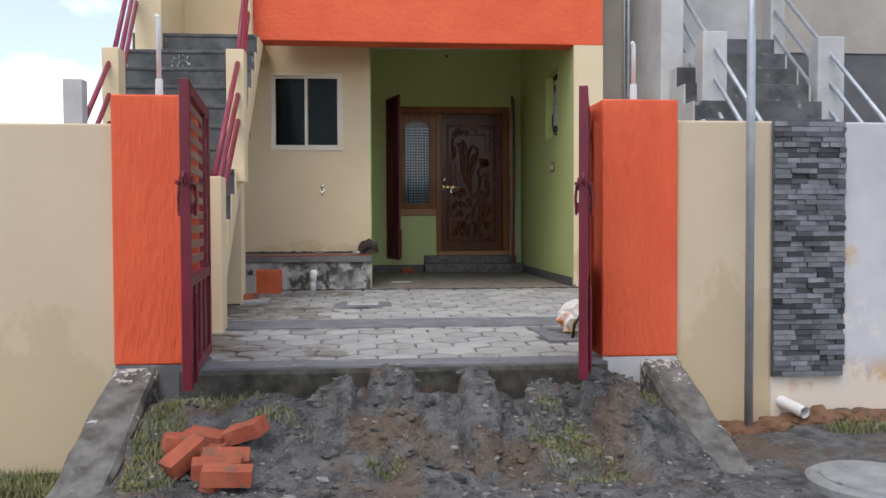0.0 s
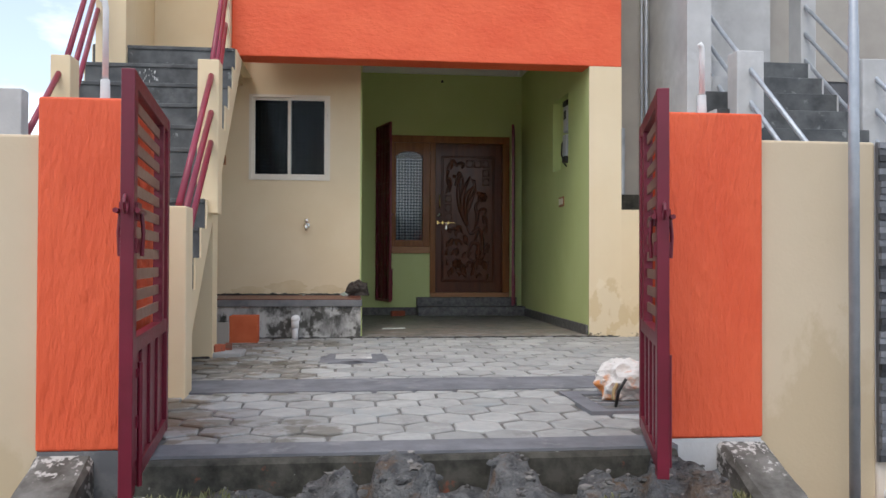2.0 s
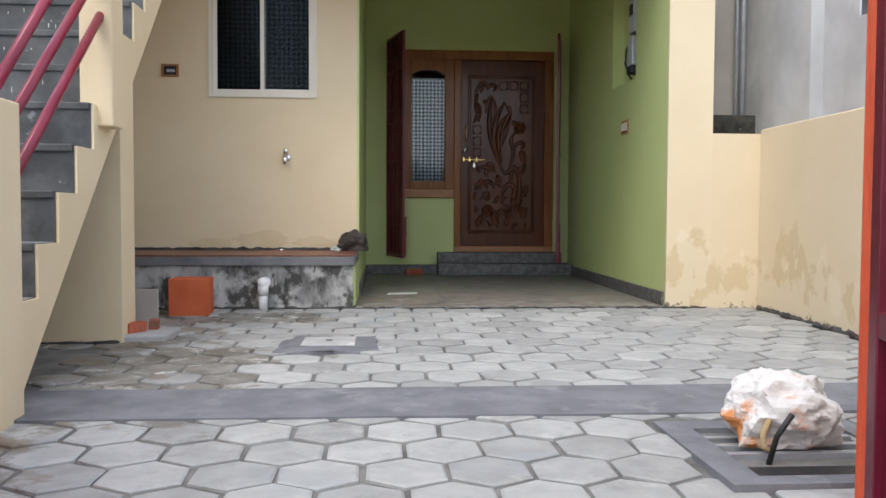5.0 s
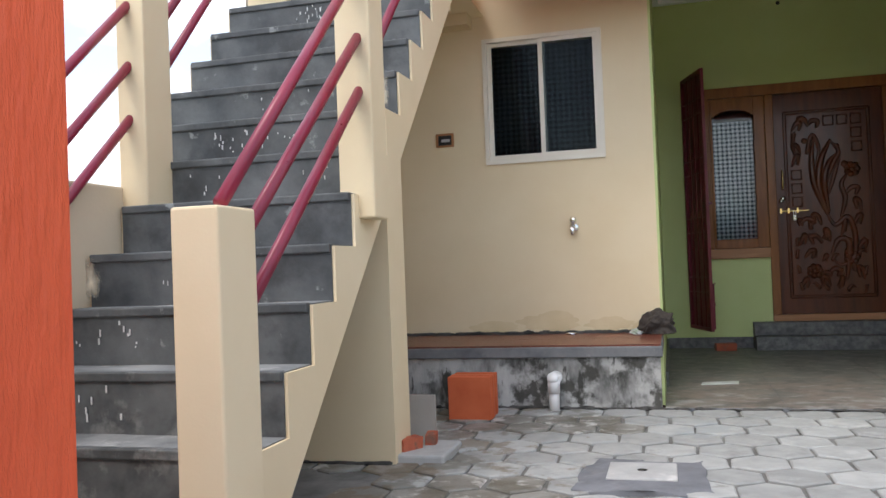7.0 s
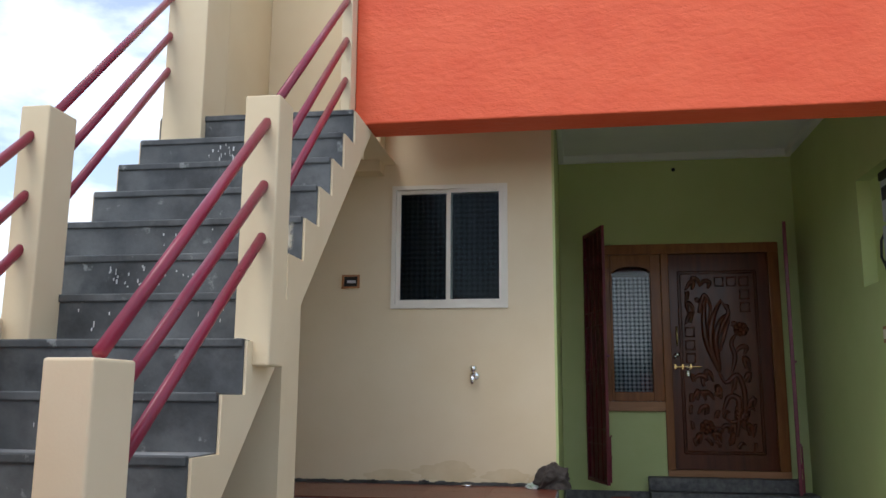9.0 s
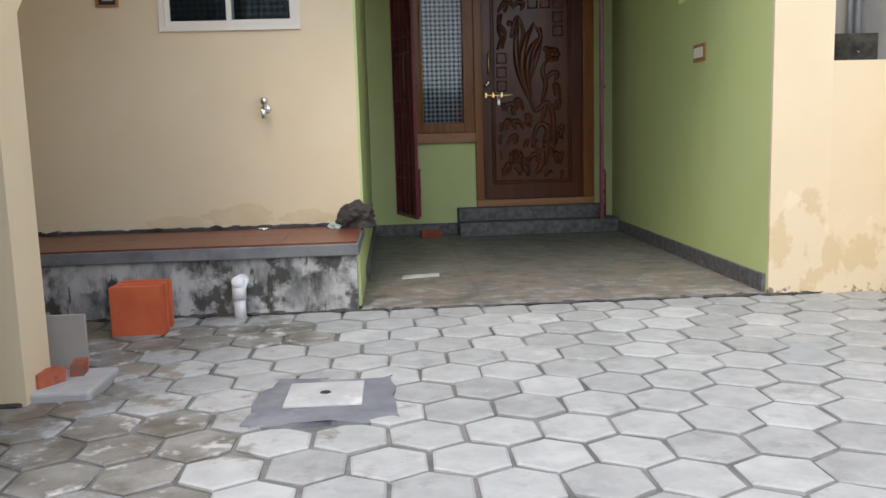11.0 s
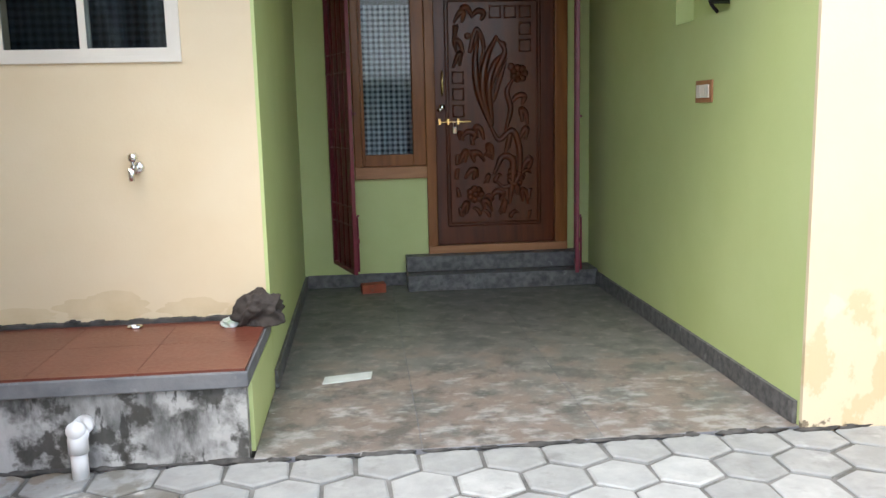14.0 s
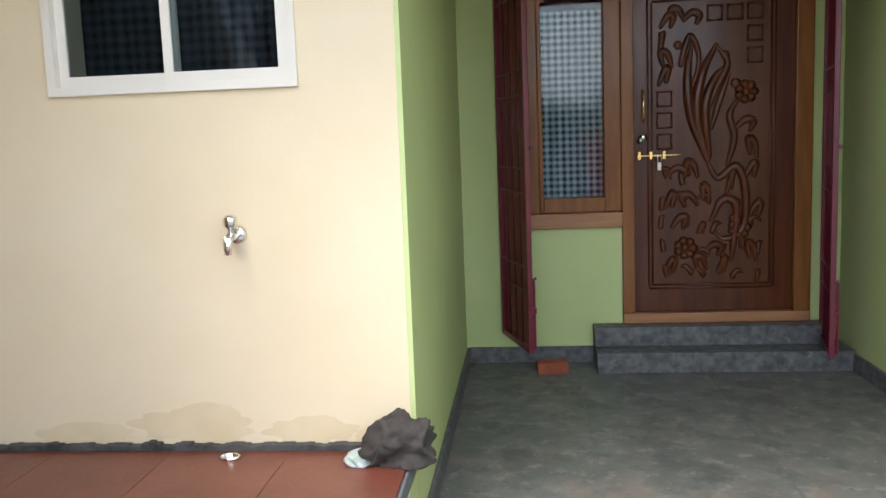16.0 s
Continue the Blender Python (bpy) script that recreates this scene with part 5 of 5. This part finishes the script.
def grass(name, spots, label):
    bm = bmesh.new()
    for cx, cy, rx, ry, n, h in spots:
        for _ in range(n):
            a, q = rng.uniform(0, 6.3), math.sqrt(rng.random())
            x, y = cx + rx * q * math.cos(a), cy + ry * q * math.sin(a)
            z = ground_z(x, y) - 0.004
            b, hh, w = rng.uniform(0, 6.3), h * rng.uniform(0.5, 1.2), 0.0025
            dx, dy = math.cos(b), math.sin(b)
            lean = rng.uniform(0.2, 1.1) * hh
            p = [(x - dy * w, y + dx * w, z), (x + dy * w, y - dx * w, z), (x + dx * lean * 0.4 + dy * w, y + dy * lean * 0.4 - dx * w, z + hh * 0.6), (x + dx * lean * 0.4 - dy * w, y + dy * lean * 0.4 + dx * w, z + hh * 0.6), (x + dx * lean, y + dy * lean, z + hh)]
            v = [bm.verts.new(c) for c in p]
            bm.faces.new(v[:4])
            bm.faces.new((v[3], v[2], v[4]))
    finish(name, bm, GRASS, label=label, category="grass", kind="stuff")


grass("grass", [(-2.05, 4.35, 0.12, 0.22, 700, 0.04), (-2.02, 4.05, 0.14, 0.22, 760, 0.035), (-1.75, 4.58, 0.25, 0.06, 220, 0.04), (-0.95, 4.02, 0.10, 0.05, 160, 0.035), (-0.12, 4.16, 0.15, 0.2, 1300, 0.022), (-0.02, 3.95, 0.2, 0.13, 1100, 0.02), (0.45, 4.55, 0.06, 0.12, 200, 0.04),
                (-3.0, 4.55, 0.6, 0.22, 2600, 0.07), (-2.8, 4.2, 0.3, 0.3, 1200, 0.06), (1.65, 4.55, 0.2, 0.08, 350, 0.05), (-1.5, 4.35, 0.12, 0.06, 200, 0.035)], "sparse grass tufts on the ramp and wall foot")
# ragged mortar at the foot of walls
bm = bmesh.new()


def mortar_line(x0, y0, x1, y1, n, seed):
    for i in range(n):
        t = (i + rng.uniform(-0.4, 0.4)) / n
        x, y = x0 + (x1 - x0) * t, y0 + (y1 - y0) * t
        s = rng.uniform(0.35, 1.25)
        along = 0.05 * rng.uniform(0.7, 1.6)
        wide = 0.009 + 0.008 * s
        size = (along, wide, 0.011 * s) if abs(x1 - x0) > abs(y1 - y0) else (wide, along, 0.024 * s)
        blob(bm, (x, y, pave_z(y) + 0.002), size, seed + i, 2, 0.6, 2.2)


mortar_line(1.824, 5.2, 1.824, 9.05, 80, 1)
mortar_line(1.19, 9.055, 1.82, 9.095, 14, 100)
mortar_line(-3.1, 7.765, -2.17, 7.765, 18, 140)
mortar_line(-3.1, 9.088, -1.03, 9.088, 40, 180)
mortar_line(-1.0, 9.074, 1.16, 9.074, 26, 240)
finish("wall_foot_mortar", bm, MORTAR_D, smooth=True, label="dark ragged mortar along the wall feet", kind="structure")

# ---- neighbour's house and stairs ----
box_ob("neighbour_wall", (1.60, 2.02, 9.75, 9.95, 0.2, 7.0), PLASTER_B, label="beige plastered wall of the next house", kind="structure", bevel=0)
box_ob("neighbour_wall_side", (2.02, 2.26, 8.75, 9.95, 0.2, 7.0), PLASTER, label="patchy grey plaster wall of the next house", kind="structure", bevel=0.006)
box_ob("neighbour_wall_back", (2.26, 3.80, 10.56, 10.7, 0.2, 7.5), PLASTER, label="patchy grey plaster wall behind the next stairs", kind="structure", bevel=0)
box_ob("neighbour_wall_right", (3.80, 10.0, 10.9, 11.1, 3.9, 8.0), PLASTER_B, label="beige upper wall of the next house", kind="structure", bevel=0)
box_ob("neighbour_band", (3.80, 10.0, 10.92, 11.1, 0.2, 3.9), DARKBAND, label="dark grey lower wall of the next house", kind="structure", bevel=0)
box_ob("neighbour_ledge", (1.60, 2.02, 9.56, 9.75, 2.20, 2.36), EDGE, label="dark mossy ledge on the next house", kind="structure")
for x, r in ((1.97, 0.022), (1.92, 0.014)):
    bm = bmesh.new()
    tube(bm, [(x, 9.70, 0.3), (x, 9.70, 6.5)], r, 12)
    finish("wall_pipe", bm, STEEL, smooth=True, label="grey pipe running up the neighbouring wall", category="pipe", group="wall pipes")
bm = bmesh.new()
tube(bm, [(1.68, 9.6, 0.3), (1.68, 9.6, 3.05)], 0.025, 12)
finish("wall_pipe", bm, STEEL, smooth=True, label="grey pipe running up the neighbouring wall", category="pipe", group="wall pipes")
nst = root("neighbour_staircase", (2.8, 8.2, 0.3), "grey plastered staircase with dark steps and steel rails", "staircase")
NR, NG = 0.205, 0.245
bm = bmesh.new()
prof = [(7.1, 1.0)]
for k in range(6):
    y, z = 7.85 + NG * k, 2.62 + NR * k
    prof += [(y, z), (y + NG, z)]
prof[-1] = (10.55, prof[-1][1])
prof += [(10.55, 1.0)]
prism(bm, prof, 2.11, 3.43)
finish("flight", bm, PLASTER, nst)
for k in range(6):
    y, z = 7.85 + NG * k, 2.62 + NR * k
    box_ob("step", (2.125 if k < 4 else 2.70, 3.41, y - 0.008, y + NG if k < 5 else 10.5, z - NR + 0.004, z + 0.006), STEP, nst, bevel=0.005)
for d in ((2.24, 2.49, 8.19, 8.38, 2.0, 3.525), (3.49, 3.77, 8.31, 8.5, 2.0, 3.52), (3.58, 3.75, 9.5, 9.75, 3.3, 5.7), (3.43, 3.52, 7.1, 10.5, 1.0, 2.4)):
    bm = bmesh.new()
    bx(bm, *d)
    round_edges(bm, 0.01)
    finish("post", bm, PLASTER, nst)
for x, ya, yb, z0 in ((2.37, 8.28, 10.0, 3.43), (3.63, 8.40, 9.55, 3.41)):
    for d in (0.0, -0.29, -0.57):
        bm = bmesh.new()
        tube(bm, [(x, 6.6, z0 + d - (ya - 6.6) * 0.86), (x, ya, z0 + d), (x, yb, z0 + d + (yb - ya) * 0.86)], 0.021, 10)
        finish("rail", bm, STEEL, nst, True)


# ---- trees across the road ----
def tree(x, y, h, seed):
    q = random.Random(seed)
    t = root("tree", (x, y, 0.3), "leafy dark green tree across the road", "tree", "trees across the road")
    bm = bmesh.new()
    tube(bm, [(x, y, 0.2), (x + 0.1, y, h * 0.3), (x, y + 0.1, h * 0.62)], [0.2, 0.15, 0.07], 8)
    tips = []
    for i in range(7):
        a = i * 0.9 + q.random()
        s = h * q.uniform(0.3, 0.5)
        tip = (x + math.cos(a) * h * 0.26, y + math.sin(a) * h * 0.26, s + h * q.uniform(0.15, 0.4))
        tube(bm, [(x, y, s), tip], [0.07, 0.02], 6)
        tips.append(tip)
    finish("trunk", bm, BARK, t)
    bm = bmesh.new()
    tips.append((x, y, h * 0.8))
    for i in range(1800):
        c = q.choice(tips)
        p = Vector(c) + Vector((q.gauss(0, h * 0.09), q.gauss(0, h * 0.09), q.gauss(0, h * 0.075)))
        u, w = Vector((q.gauss(0, 1), q.gauss(0, 1), q.gauss(0, 1))).normalized(), Vector((q.gauss(0, 1), q.gauss(0, 1), q.gauss(0, 0.4))).normalized()
        s = q.uniform(0.08, 0.18)
        v = [bm.verts.new(p + k) for k in (u * s, w * s * 0.5, -u * s, -w * s * 0.5)]
        bm.faces.new(v)
    finish("crown", bm, LEAF, t)


for i, (x, y, h) in enumerate(((-9, -16, 5.0), (-5.5, -18, 4.2), (-2.5, -17, 5.2), (0.5, -19, 4.4), (3.5, -16, 5.4), (7, -18, 4.6), (10.5, -17, 5.0))):
    tree(x, y, h, i + 3)


# ---- stone cladding ----
def course_lengths(q, x0, x1):
    x = x0
    while x < x1 - 0.02:
        w = q.choice((0.05, 0.075, 0.10, 0.13))
        w = min(w, x1 - x)
        yield x, w
        x += w


q = random.Random(4)
bm = bmesh.new()
for r in range(11):
    z = 4.452 + r * 0.0297
    for x, w in course_lengths(q, -2.205, 1.487):
        bx(bm, x + 0.001, x + w - 0.001, 9.12 - q.uniform(0.012, 0.028), 9.125, z + 0.001, z + 0.0287)
finish("ledge_stones", bm, STONE, parapet, kind="stuff")
panel = box_ob("stone_panel", (1.292, 1.722, 4.835, 4.8515, 0.75, 2.222), DARKBAND, label="panel of grey ledge stone strips on the boundary wall", kind="structure", bevel=0)
stone_mesh = {}


def stone_piece(w, d):
    if (w, d) not in stone_mesh:
        bm = bmesh.new()
        bx(bm, 0.001, w - 0.001, -d, 0.002, 0.001, 0.0285)
        me = bpy.data.meshes.new("stone")
        bm.to_mesh(me)
        bm.free()
        me.materials.append(STONE_P)
        stone_mesh[w, d] = me
    return stone_mesh[w, d]


for r in range(49):
    z = 0.752 + r * 0.030
    for x, w in course_lengths(q, 1.294, 1.722):
        ob = new("stone", stone_piece(round(w, 3), q.choice((0.010, 0.016, 0.022))))
        ob.parent = panel
        ob.location = Vector((x, 4.8345, z)) - panel.location

# ---- hexagonal pavers ----
HW = 0.24
SIDE = HW / math.sqrt(3)


def hexagon(material, seed):
    bm = bmesh.new()
    q = random.Random(seed)
    jit = [(q.uniform(-0.004, 0.004), q.uniform(-0.004, 0.004)) for _ in range(6)]
    rings = []
    for r, z in ((SIDE - 0.008, -0.05), (SIDE - 0.009, -0.005), (SIDE - 0.018, 0.0)):
        rings.append([bm.verts.new((r * math.cos(math.pi / 6 + i * math.pi / 3) + jit[i][0], r * math.sin(math.pi / 6 + i * math.pi / 3) + jit[i][1], z)) for i in range(6)])
    for a, b in zip(rings, rings[1:]):
        for i in range(6):
            bm.faces.new((a[i], a[(i + 1) % 6], b[(i + 1) % 6], b[i]))
    bm.faces.new(rings[-1])
    me = bpy.data.meshes.new("paver")
    bm.to_mesh(me)
    bm.free()
    me.materials.append(material)
    return me


dry = [hexagon(PAVER, i) for i in range(6)]
wet = [hexagon(PAVER_W, i + 20) for i in range(4)]
q = random.Random(21)
spare = bmesh.new()
count = 0
for row in range(23):
    y = 5.04 + row * SIDE * 1.5
    for col in range(24):
        x = -3.26 + col * HW + (HW / 2 if row % 2 else 0)
        if x > 1.80 or x < -3.18 or y > 9.0 or 6.34 < y < 6.56 or (x < -2.2 and 6.3 < y < 7.6) or (y < 5.2 and (x < -1.95 or x > 0.22)):
            continue
        if (-1.30 < x < -0.87 and 7.49 < y < 7.92) or (0.16 < x < 0.76 and 5.48 < y < 6.1):
            continue
        damp = noise.noise(Vector((x * 1.3 + 4, y * 1.3, 1))) + (0.55 if x < -1.45 and y > 6.7 else 0.0) - (0.25 if x > -1.0 else 0)
        me = q.choice(wet) if damp > 0.52 else q.choice(dry)
        m = pose(x + q.uniform(-0.003, 0.003), y + q.uniform(-0.003, 0.003), pave_z(y) + q.uniform(-0.002, 0.003), q.uniform(-0.9, 0.9), q.uniform(-0.9, 0.9), q.uniform(-1.2, 1.2))
        if count < 300 and -2.6 < x:
            ob = new("paver", me)
            ob.parent = forecourt
            ob.matrix_basis = Matrix.Translation(-forecourt.location) @ m
            count += 1
        else:
            n0 = len(spare.verts)
            spare.from_mesh(me)
            spare.verts.ensure_lookup_table()
            for v in spare.verts[n0:]:
                v.co = m @ v.co
finish("pavers_far", spare, PAVER, forecourt, kind="stuff")
